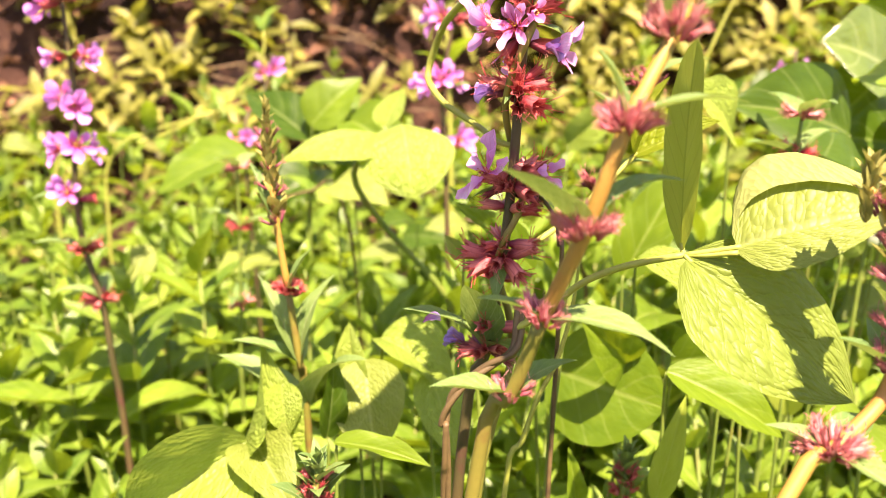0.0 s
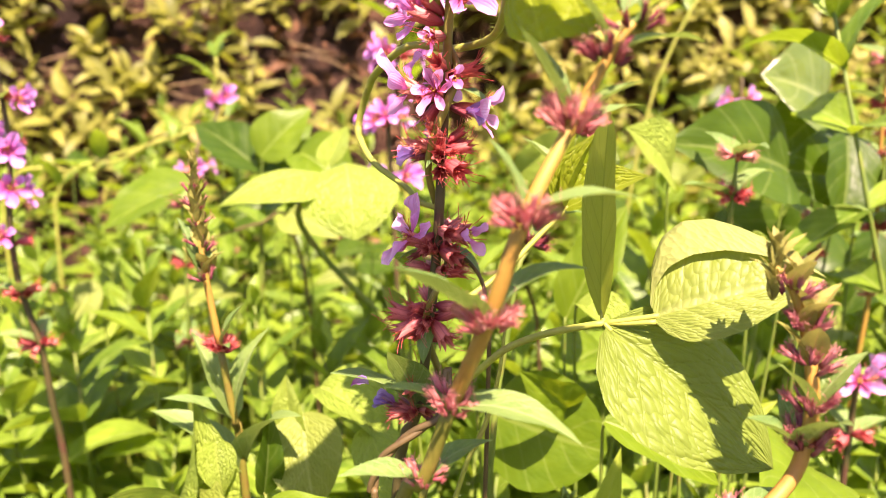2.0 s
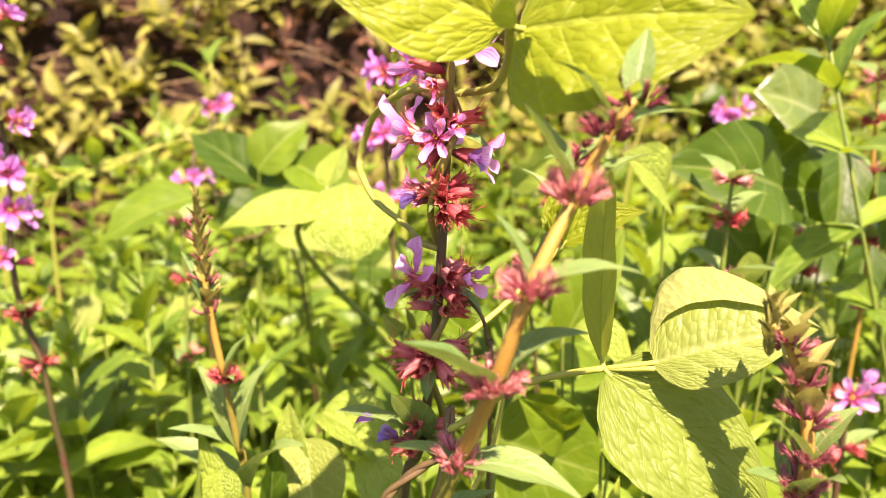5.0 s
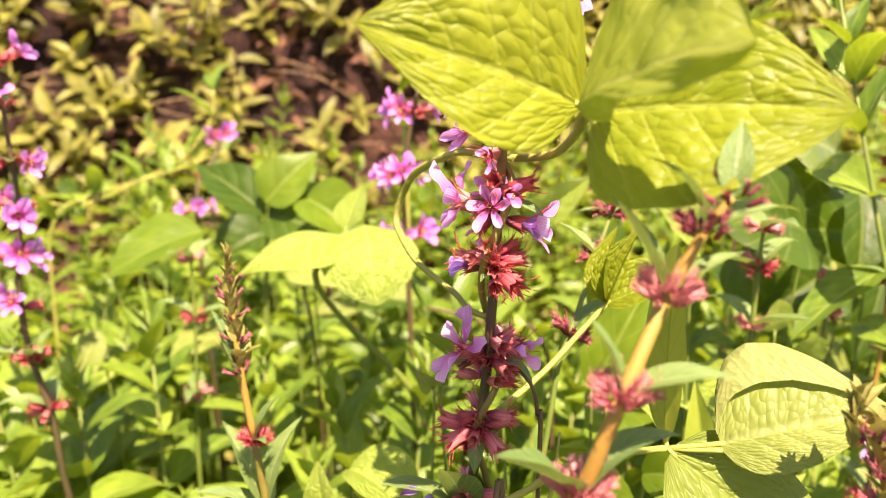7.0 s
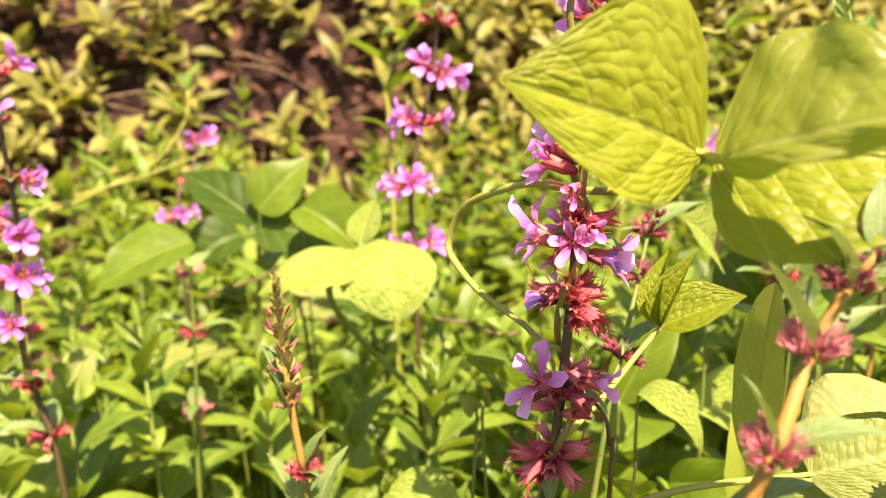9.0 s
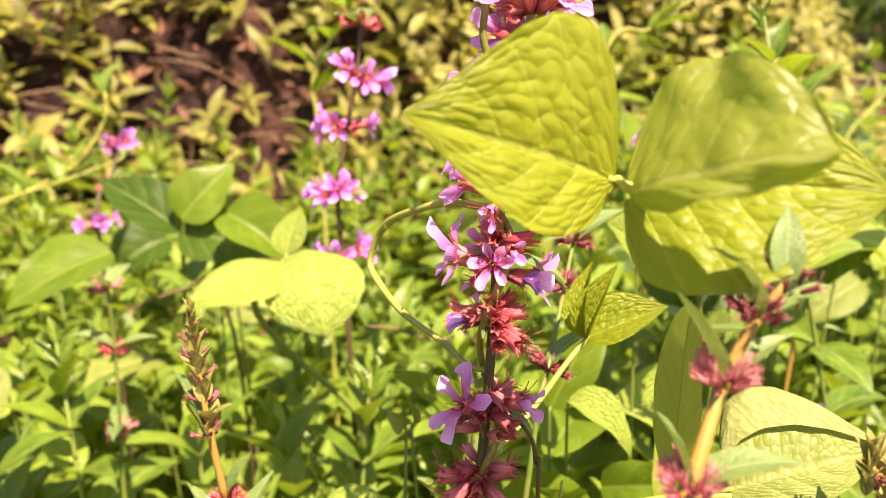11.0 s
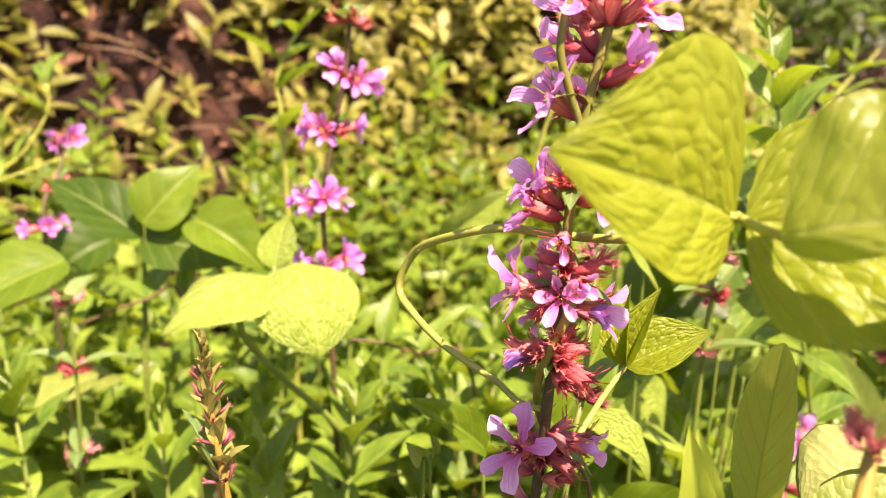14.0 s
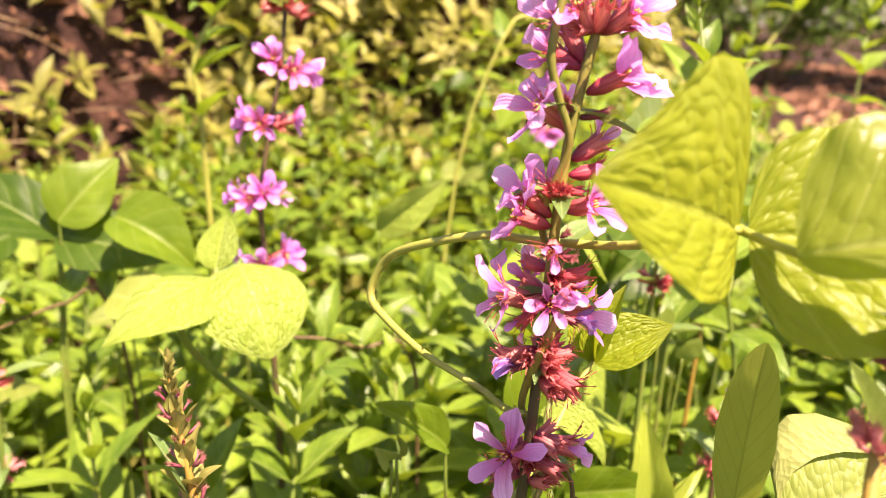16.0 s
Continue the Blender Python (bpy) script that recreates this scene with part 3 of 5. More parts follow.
def knob_geo(n, seed):
    """Small pollen sacs at the mouth of a flower."""
    r = random.Random(seed)
    hp = Heap()
    for i in range(n):
        a = 6.28 * i / n
        c = Vector((0.10 * math.cos(a), 0.10 * math.sin(a), 1.18 + r.uniform(-0.05, 0.1)))
        hp.add(quads_only(tube([tuple(c), tuple(c + Vector((0, 0, 0.06))), tuple(c + Vector((0, 0, 0.10)))], (0.03, 0.045, 0.01), 5, 1)), Matrix.Identity(4))
    return np.vstack(hp.v), np.vstack(hp.f).tolist(), np.vstack(hp.u)


CALYX = {k: link_mesh("calyx_" + k, *calyx_geo(t, b)[:2], m, calyx_geo(t, b)[2]) for k, t, b, m in (
    ("red", 0.30, 0.24, CALYX_RED), ("pink", 0.55, 0.15, CALYX_PINK), ("rose", 0.60, 0.14, CALYX_ROSE), ("dark", 0.32, 0.17, CALYX_DARK))}
THREADS = []
for i in range(4):
    g = thread_geo(13, i, 0.75, 0.75)
    THREADS.append(link_mesh("stamens", g[0], g[1], THREAD, g[2]))
SHORT_THREADS = []
for i in range(3):
    g = thread_geo(12, i + 10, 0.75, 0.55, 0.8)
    SHORT_THREADS.append(link_mesh("stamens_short", g[0], g[1], CALYX_PINK, g[2]))
g = knob_geo(6, 1)
KNOBS = link_mesh("anthers", g[0], g[1], POLLEN, g[2])
PETALS, PETALS_FAR, PETALS_OLD = [], [], []
for i in range(5):
    g = blade(CLAW, 6, 10, (0.25, 0.6, 0.3, 0.8, 0.2)[i], (-0.5, 0.4, 1.0, -1.0, 0.1)[i], 0.0, (0.085, 0.05, 0.10, 0.08, 0.065)[i], seed=i + 20)
    PETALS.append(link_mesh("petal", g[0], g[1], PETAL, g[2]))
    PETALS_FAR.append(link_mesh("petal_far", g[0], g[1], PETAL_FAR, g[2]))
    g = blade(CLAW, 6, 8, 1.6, 1.6, 0.0, 0.10, seed=i + 40)
    PETALS_OLD.append(link_mesh("petal_old", g[0], g[1], PETAL_OLD, g[2]))
LANCES = []
for i in range(4):
    g = blade(LANCE, 6, 10, (0.5, 0.3, 0.7, 0.4)[i], (0.5, 0.9, 0.2, 1.3)[i], 0.004, 0.012, seed=i)
    LANCES.append(g)
BRACTS = [link_mesh("bract", g[0], g[1], BRACT, g[2]) for g in LANCES]
BUDS = [link_mesh("bud_bract", g[0], g[1], BUD_BRACT, g[2]) for g in LANCES]
HERB_LEAVES = [link_mesh("herb_leaf", g[0], g[1], HERB, g[2]) for g in LANCES]


def flower(plant, at, way, size, petals=PETALS, spread=70, seed=0, count=6, length=1.12):
    """An open flower: a ribbed calyx with petals, stamens and anthers."""
    r = random.Random(seed)
    way = Vector(way).normalized()
    m = axis_to(at, way, size, r.uniform(0, 60))
    f = part("flower", CALYX["red"], plant, m, "pink-purple open flower on a red calyx")
    for i in range(count):
        a = radians(360 * i / count + r.uniform(-10, 10))
        q = m.to_3x3().normalized()
        side = q @ Vector((math.cos(a), math.sin(a), 0))
        t = radians(spread + r.uniform(-24, 20))
        d = side * math.sin(t) + way * math.cos(t)
        p = Vector(at) + way * size * 0.98 + side * size * 0.13
        face = way * math.sin(t) - side * math.cos(t) + Vector((r.uniform(-0.2, 0.2), r.uniform(-0.2, 0.2), r.uniform(-0.2, 0.2)))
        part("petal", r.choice(petals), f, frame_to(p, p + d * size * length * r.uniform(0.75, 1.15), face, r.uniform(0.70, 1.05) * (1.0 if petals is PETALS else 1.15)))
    tagged(part("stamen_tuft", r.choice(THREADS), f, m), kind="stuff")
    tagged(part("anther_ring", KNOBS, f, m), kind="stuff")
    return f


def spent(plant, at, way, size, kind="red", seed=0, threads=True):
    r = random.Random(seed)
    m = axis_to(at, way, size, r.uniform(0, 60))
    c = part("calyx", CALYX[kind], plant, m)
    if threads:
        tagged(part("stamen_tuft", r.choice(THREADS if kind == "red" else SHORT_THREADS), c, m), kind="stuff")
    return c


def whorl(plant, node, n, size, kind, seed, low=0.0, high=0.9, threads=True, radius=0.0012, skip=()):
    """Spent calyces crowded round a node of a stem."""
    r = random.Random(seed)
    for i in range(n):
        az = 6.283 * (i + r.uniform(-0.35, 0.35)) / n
        el = r.uniform(low, high)
        w = ring_way(az, el)
        p = Vector(node) + ring_way(az, 0) * radius + Vector((0, 0, r.uniform(-0.0012, 0.0012)))
        spent(plant, p, w, size * r.uniform(0.8, 1.15), kind, seed * 31 + i, threads)


def bract(plant, node, az, el, length, meshes=BRACTS, seed=0, wide=1.0, face=None, label=""):
    d = ring_way(radians(az), radians(el))
    n = face or (Vector((0, 0, 1)) - d * 0.2)
    return part("leaf", meshes[seed % len(meshes)], plant, frame_to(node, Vector(node) + d * length, n, wide), label)


def stem(plant, pts, radii, mat, sides=8, name="stem", smooth=4):
    g = tube(pts, radii, sides, smooth)
    return part(name, link_mesh(name, g[0], g[1], mat, g[2]), plant)


# ---- flowering loosestrife twined by the vine ----
M_STEM = ((-0.012, 0.20, 0.0), (-0.008, 0.19, 0.30), (0.003, 0.182, 0.50), (0.0095, 0.179, 0.533), (0.0128, 0.178, 0.5575), (0.0146, 0.178, 0.575), (0.0160, 0.178, 0.598), (0.0168, 0.178, 0.612), (0.0180, 0.178, 0.632), (0.0200, 0.178, 0.6476), (0.0238, 0.178, 0.664), (0.026, 0.178, 0.676))
plant = thing("loosestrife", M_STEM[0], "tall loosestrife with pink-purple flowers, red spent calyces and twining vine", "flowering plant", "loosestrife plants")
stem(plant, M_STEM[:8], (0.0022, 0.0020, 0.0015, 0.0013, 0.0012, 0.0012, 0.0011, 0.0011), STEM_DARK)
stem(plant, M_STEM[7:], (0.0011, 0.0010, 0.0010, 0.0009, 0.0008), STEM_OLIVE, 8, "upper_stem")
FLOWERS = (  # node height index, azimuth, elevation, size, kind, rise above the node
    (11, -60, 35, 0.0070, "open", 0), (11, 20, 40, 0.0070, "open", 0), (11, 150, 35, 0.0070, "open", 0),
    (10, -159, 45, 0.0072, "open", -0.002), (10, -67, 32, 0.0076, "open", -0.002), (10, -112, 54, 0.0066, "shut", -0.002), (10, 99, 52, 0.0072, "open2", -0.0072), (10, 112, 19, 0.0080, "open", -0.002), (10, 10, 30, 0.0070, "open", -0.002),
    (9, -42, 28, 0.0078, "wide", 0.0036), (9, 173, 36, 0.0074, "wide", -0.0028), (9, -3, 28, 0.0075, "open2", -0.009), (9, 108, 20, 0.0074, "open", 0.008), (9, 70, 25, 0.0070, "open", -0.004),
    (8, 157, 42, 0.0072, "wide", -0.0045), (8, -68, 20, 0.0070, "wide", -0.0029), (8, 168, 21, 0.0076, "open", -0.0063), (8, -126, 32, 0.0048, "shut", 0), (8, -9, 7, 0.0072, "shut", 0.0037), (8, -127, -3, 0.0060, "open2", -0.009), (8, 80, 20, 0.0064, "open", -0.002),
    (7, 162, 15, 0.0084, "wide", -0.0023), (7, -117, 22, 0.0050, "open", -0.0022), (7, -79, -7, 0.0058, "open2", 0.0029), (7, 141, -48, 0.0058, "open2", -0.003), (7, -19, -6, 0.0074, "open", -0.0043), (7, 100, 10, 0.0060, "open", 0), (7, -35, -20, 0.0056, "old", -0.004), (7, -150, 8, 0.0056, "shut", -0.002),
    (6, 159, 11, 0.0080, "shut", -0.001), (6, -65, -11, 0.0084, "shut", -0.0025), (6, -150, 20, 0.0055, "shut", 0), (6, -100, 8, 0.0058, "shut", -0.001), (6, -20, 10, 0.0058, "shut", 0), (6, 60, 10, 0.0060, "shut", 0), (6, 175, -8, 0.0055, "old", -0.001),
    (5, -160, 20, 0.0070, "star", 0.001), (5, -48, 5, 0.0086, "open2", 0.004), (5, -60, -8, 0.0070, "shut", 0), (5, -120, 10, 0.0052, "shut", 0), (5, 10, -15, 0.0068, "dark", -0.002), (5, 80, 0, 0.0060, "shut", 0), (5, 160, -25, 0.0058, "dark", 0),
    (4, 172, 12, 0.0084, "shut", 0), (4, -158, -18, 0.0080, "shut", 0), (4, -110, -5, 0.0056, "shut", 0), (4, -62, -25, 0.0078, "shut", 0), (4, -20, 28, 0.0074, "shut", 0), (4, 40, 0, 0.0060, "dark", 0), (4, 100, 0, 0.0060, "shut", 0),
    (3, 175, 15, 0.0060, "old", 0), (3, -170, 0, 0.0060, "shut", 0), (3, -120, 10, 0.0050, "shut", 0), (3, -40, -15, 0.0060, "dark", 0), (3, 30, 5, 0.0060, "dark", 0), (3, 120, 5, 0.0060, "dark", 0))
for i, (k, az, el, size, kind, rise) in enumerate(FLOWERS):
    size *= 0.86
    k2 = min(k + 1, 11) if rise > 0 else k - 1
    node = Vector(M_STEM[k]).lerp(Vector(M_STEM[k2]), abs(rise) / max(0.004, abs(M_STEM[k2][2] - M_STEM[k][2]))) if rise else Vector(M_STEM[k])
    w = ring_way(radians(az), radians(el))
    at = node + ring_way(radians(az), 0) * 0.0012
    if kind == "open":
        flower(plant, at, w, size, PETALS, (58, 44, 66, 50)[i % 4], i, (5, 5, 6, 4)[i % 4], 1.22)
    elif kind == "wide":
        flower(plant, at, w, size, PETALS, 62, i, 6, 1.32)
    elif kind == "star":
        flower(plant, at, w, size, PETALS, 74, i, 5, 1.55)
    elif kind == "open2":
        flower(plant, at, w, size, PETALS, 32, i, 3, 0.8)
    elif kind == "old":
        f = spent(plant, at, w, size, "dark", i)
        for j in range(2):
            p = at + w * size * 0.95
            part("petal", PETALS_OLD[j], f, frame_to(p, p + (w + Vector((0, 0, -0.4 + 0.5 * j))).normalized() * size * 0.9, (0.2 * j, -0.4, 1), 1.2))
    else:
        spent(plant, at, w, size, "dark" if kind == "dark" else "red", i)
for k, n, kind in ((3, 6, "red"), (4, 4, "red"), (5, 6, "red"), (6, 6, "red"), (7, 3, "red"), (8, 4, "red"), (9, 3, "dark"), (10, 4, "red"), (11, 4, "red")):
    whorl(plant, M_STEM[k], n, 0.0042, kind, 40 + k, -0.2, 0.8, True, 0.0009)
for k, n, f in ((3, 3, 0.3), (3, 3, 0.75), (4, 4, 0.2), (4, 4, 0.7), (5, 4, 0.2), (5, 3, 0.85), (6, 3, 0.2), (7, 3, 0.2)):
    whorl(plant, Vector(M_STEM[k]).lerp(Vector(M_STEM[k + 1]), f), n, 0.0052, "red", 70 + k + int(f * 40), -0.7, 0.7, True, 0.0009)
for k, az, el, L, s in ((10, 120, 10, 0.014, 0), (9, -165, 5, 0.011, 1), (9, -30, -18, 0.014, 2), (8, -120, -15, 0.010, 0), (8, 160, -10, 0.011, 3), (7, -30, -22, 0.013, 1), (7, 165, -12, 0.012, 0),
                        (6, -130, -30, 0.007, 2), (5, -25, -25, 0.012, 3), (5, 165, -20, 0.011, 0), (4, -110, -60, 0.011, 1), (4, 20, -10, 0.012, 2), (3, -112, 52, 0.028, 0), (3, -168, 30, 0.025, 1), (3, -60, 10, 0.016, 3)):
    bract(plant, M_STEM[k], az, el, L, BRACTS, s, 1.25)

part("petal", PETALS_OLD[1], plant, frame_to((-0.0064, 0.1752, 0.5417), (-0.0024, 0.1752, 0.5421), (0, -0.6, 0.8), 0.9))

# ---- near loosestrife that has finished flowering ----
N_STEM = ((-0.02, 0.150, 0.0), (-0.012, 0.140, 0.35), (0.0037, 0.128, 0.524), (0.0103, 0.124, 0.5466), (0.0148, 0.120, 0.5623), (0.0200, 0.114, 0.5785), (0.0250, 0.112, 0.5950), (0.0325, 0.117, 0.6081), (0.0375, 0.1175, 0.6175), (0.041, 0.117, 0.6225))
plant = thing("loosestrife", N_STEM[0], "leaning loosestrife past flowering, orange stem and dusty pink seed whorls", "flowering plant", "loosestrife plants")
stem(plant, N_STEM[:5], (0.0020, 0.0017, 0.0014, 0.0013, 0.0013), STEM_OLIVE, 10)
stem(plant, N_STEM[4:], (0.0013, 0.0013, 0.0012, 0.0010, 0.0008, 0.0005), STEM_ORANGE, 10, "upper_stem")
for k, n, s in ((3, 14, 0.0021), (4, 28, 0.0025), (5, 42, 0.0026), (6, 42, 0.0026), (7, 34, 0.0025), (8, 16, 0.0023), (9, 8, 0.0021)):
    whorl(plant, N_STEM[k], n, s, "pink" if k < 8 else "dark", 100 + k, 0.35, 1.3, True, 0.0020)
for k, az, el, L, s in ((4, -175, 20, 0.012, 0), (4, -20, -10, 0.022, 1), (5, -150, 35, 0.020, 2), (5, 10, 25, 0.018, 3), (6, 160, 65, 0.013, 0), (6, -15, 12, 0.017, 1), (7, 165, 60, 0.017, 2), (7, 0, 30, 0.013, 0),
                        (8, 10, 8, 0.016, 1), (8, 170, 50, 0.014, 3), (9, 60, 60, 0.012, 0), (3, -160, 15, 0.016, 2), (3, 20, 20, 0.014, 1)):
    bract(plant, N_STEM[k], az, el, L, BRACTS, s, 1.3)


def bud_spike(plant, pts, radii, first, seed, size=0.0042, mat=STEM_DARK, density=9, kind="dark", leaf=0.009, threads=True, tip=BUDS, low=0, leaves=2, lift=0):
    """A spike whose upper part is packed with small calyces and pointed bracts, ending in a tuft."""
    r = random.Random(seed)
    if low:
        stem(plant, pts[:low + 1], radii[:low + 1], STEM_OLIVE)
        stem(plant, pts[low:], radii[low:], mat, 8, "upper_stem")
    else:
        stem(plant, pts, radii, mat)
    n = len(pts)
    for k in range(first, n):
        t = (k - first) / max(1, n - 1 - first)
        if k < n - 1:
            whorl(plant, pts[k], density, size * (1.05 - 0.35 * t), kind, seed + k, 0.5, 1.35, threads, 0.0016)
        a0 = 90 * (k % 2) + r.uniform(-25, 25)
        for j in range(leaves if k < n - 3 else 4):
            bract(plant, pts[k], a0 + (180 if j % 2 else 0) + (90 if j > 1 else 0), r.uniform(25, 55) + 20 * t + lift, leaf * (1.25 - 0.55 * t) * r.uniform(0.85, 1.15), tip if t > 0.25 or low else BRACTS, r.randrange(4), 1.7 - 0.5 * t)
    for j in range(20):
        bract(plant, Vector(pts[-1]) - Vector((0, 0, 0.0060 * (j % 5) / 4)), 52 * j + r.uniform(-12, 12), r.uniform(50, 84), leaf * r.uniform(0.45, 0.70), tip, j, 1.0)


E_STEM = ((0.015, 0.095, 0.0), (0.022, 0.098, 0.46), (0.0545, 0.111, 0.5335), (0.0635, 0.115, 0.5405), (0.0725, 0.119, 0.5470), (0.0752, 0.120, 0.5530), (0.0760, 0.1205, 0.5600), (0.0758, 0.122, 0.5670), (0.0752, 0.124, 0.5730), (0.0730, 0.125, 0.5795), (0.0700, 0.126, 0.5835))
plant = thing("loosestrife", E_STEM[0], "bent loosestrife spike with maroon buds and pale pointed bracts", "flowering plant", "loosestrife plants")
bud_spike(plant, E_STEM, (0.0022, 0.0019, 0.0014, 0.0014, 0.0013, 0.0013, 0.0012, 0.0011, 0.001, 0.0008, 0.0005), 5, 300, 0.0031, STEM_ORANGE, 14, "rose", 0.0105, leaves=3)
whorl(plant, E_STEM[3], 30, 0.0034, "pink", 333, 0.0, 1.2, True, 0.0015)
for az, el, L, s in ((-60, -10, 0.014, 0), (40, 5, 0.016, 1), (170, 20, 0.012, 2)):
    bract(plant, E_STEM[3], az, el, L, BRACTS, s, 1.3)

D_STEM = ((-0.040, 0.225, 0.0), (-0.042, 0.222, 0.35), (-0.0446, 0.218, 0.495), (-0.0455, 0.216, 0.5134), (-0.0475, 0.214, 0.537), (-0.0499, 0.214, 0.5578), (-0.0506, 0.2145, 0.567), (-0.0514, 0.216, 0.5735), (-0.0519, 0.217, 0.5785), (-0.0522, 0.218, 0.5835), (-0.0524, 0.219, 0.5885))
plant = thing("loosestrife", D_STEM[0], "slim loosestrife spike with maroon buds and a green-orange tip", "flowering plant", "loosestrife plants")
bud_spike(plant, D_STEM, (0.0017, 0.0015, 0.0013, 0.0012, 0.0011, 0.001, 0.0009, 0.0008, 0.0007, 0.0006, 0.0004), 5, 400, 0.0026, STEM_ORANGE, 5, "rose", 0.0084, True, low=4, leaves=4, lift=15)
whorl(plant, D_STEM[4], 14, 0.0036, "red", 433, 0.2, 1.2, True, 0.0014)
for k, az, el, L, s in ((4, 10, 60, 0.016, 0), (4, -60, 20, 0.010, 1), (5, 150, 62, 0.020, 2), (3, 30, 65, 0.030, 1), (3, 190, 25, 0.022, 0), (3, 150, 60, 0.030, 2), (2, -30, 45, 0.034, 3), (2, 165, 30, 0.035, 1)):
    bract(plant, D_STEM[k], az, el, L, BRACTS, s, 1.2)

BUD_STEM = ((-0.03, 0.175, 0.0), (-0.031, 0.166, 0.40), (-0.0325, 0.160, 0.4985), (-0.032, 0.160, 0.5030), (-0.0316, 0.160, 0.5070), (-0.0313, 0.160, 0.5100))
plant = thing("loosestrife", BUD_STEM[0], "short loosestrife shoot with a green tuft of bracts over red buds", "flowering plant", "loosestrife plants")
bud_spike(plant, BUD_STEM, (0.002, 0.0018, 0.0014, 0.0012, 0.001, 0.0006), 2, 500, 0.0028, STEM_GREEN, 9, "red", 0.0105, True, BRACTS)


TUFT_STEM = ((0.048, 0.205, 0.0), (0.050, 0.202, 0.38), (0.0520, 0.200, 0.4780), (0.0524, 0.200, 0.4830), (0.0526, 0.200, 0.4870), (0.0527, 0.200, 0.4900))
plant = thing("loosestrife", TUFT_STEM[0], "low loosestrife shoot with a red bud and spreading green bracts", "flowering plant", "loosestrife plants")
bud_spike(plant, TUFT_STEM, (0.0016, 0.0014, 0.0011, 0.001, 0.0008, 0.0005), 2, 520, 0.0028, STEM_GREEN, 8, "red", 0.0095, True, BRACTS)


def far_spike(pts, label, nodes, seed, size=0.0075, petals=PETALS_FAR, spent_nodes=(), mat=STEM_DARK):
    r = random.Random(seed)
    plant = thing("loosestrife", pts[0], label, "flowering plant", "loosestrife plants")
    stem(plant, pts, [0.0018 - 0.0011 * i / (len(pts) - 1) for i in range(len(pts))], mat, 6)
    for j, (k, azs) in enumerate(nodes):
        for i, az in enumerate(azs):
            w = ring_way(radians(az), radians(r.uniform(-5, 35)))
            flower(plant, Vector(pts[k]) + w * 0.001, w, size * r.uniform(0.9, 1.15), petals, r.uniform(45, 70), seed + 10 * j + i)
        whorl(plant, pts[k], 4, size * 0.75, "red", seed + 50 + j, -0.1, 0.6)
        bract(plant, pts[k], r.uniform(0, 360), 5, 0.018, BRACTS, j, 1.2)
    for k in spent_nodes:
        whorl(plant, pts[k], 8, size * 0.85, "red", seed + 80 + k, -0.2, 0.6)
        bract(plant, pts[k], r.uniform(0, 360), 10, 0.022, BRACTS, k, 1.2)
        bract(plant, pts[k], r.uniform(0, 360), 20, 0.022, BRACTS, k + 1, 1.2)
    return plant


far_spike(((-0.15, 0.33, 0.0), (-0.153, 0.328, 0.40), (-0.1547, 0.326, 0.468), (-0.1565, 0.326, 0.4983), (-0.1614, 0.326, 0.5221), (-0.1624, 0.326, 0.5452), (-0.1605, 0.326, 0.5662), (-0.1575, 0.326, 0.5854), (-0.1580, 0.326, 0.6052), (-0.1584, 0.326, 0.6267), (-0.159, 0.327, 0.643)),
          "tall loosestrife spike crowded with magenta flowers beside herbs", ((10, (-100, 30)), (9, (-90, 170)), (8, (172, -15)), (7, (-70, 160)), (6, (175, -130, -60, -5)), (5, (-90, 170))), 600, 0.0064, PETALS_FAR, (4, 3))
far_spike(((0.004, 0.37, 0.0), (0.003, 0.365, 0.40), (0.0018, 0.36, 0.470), (0.0009, 0.36, 0.518), (-0.0004, 0.361, 0.5631), (-0.0015, 0.36, 0.5912), (0.0040, 0.36, 0.6218), (0.0087, 0.36, 0.6427), (0.0113, 0.36, 0.6642), (0.012, 0.36, 0.671)),
          "slender loosestrife with four whorls of bright pink flowers", ((7, (-70, -120, 10)), (6, (-130, 165, -10)), (5, (-130, -95, 170, -50)), (4, (-110, -40, 170, 10))), 700, 0.0072, PETALS_FAR, (8,))
far_spike(((-0.135, 0.55, 0.0), (-0.137, 0.53, 0.40), (-0.1381, 0.5228, 0.5488), (-0.132, 0.54, 0.572), (-0.1262, 0.56, 0.5945), (-0.125, 0.56, 0.607)),
          "small loosestrife with few pink flowers half hidden among leaves", ((2, (-70, 10, 180)), (4, (-60, -130))), 800, 0.007, PETALS_FAR, (3,))
far_spike(((0.213, 0.48, 0.0), (0.2145, 0.477, 0.40), (0.2158, 0.4766, 0.5918), (0.216, 0.477, 0.605)), "small loosestrife with a single whorl of pink flowers among broad leaves", ((2, (-120, -60, 180)),), 830, 0.007, PETALS_FAR, (1,))
far_spike(((0.19, 0.28, 0.0), (0.186, 0.278, 0.35), (0.185, 0.277, 0.470), (0.1848, 0.2761, 0.493), (0.185, 0.276, 0.50)), "low loosestrife with one wide open pink flower", ((3, (-118, 20)),), 850, 0.0075, PETALS, (2,))

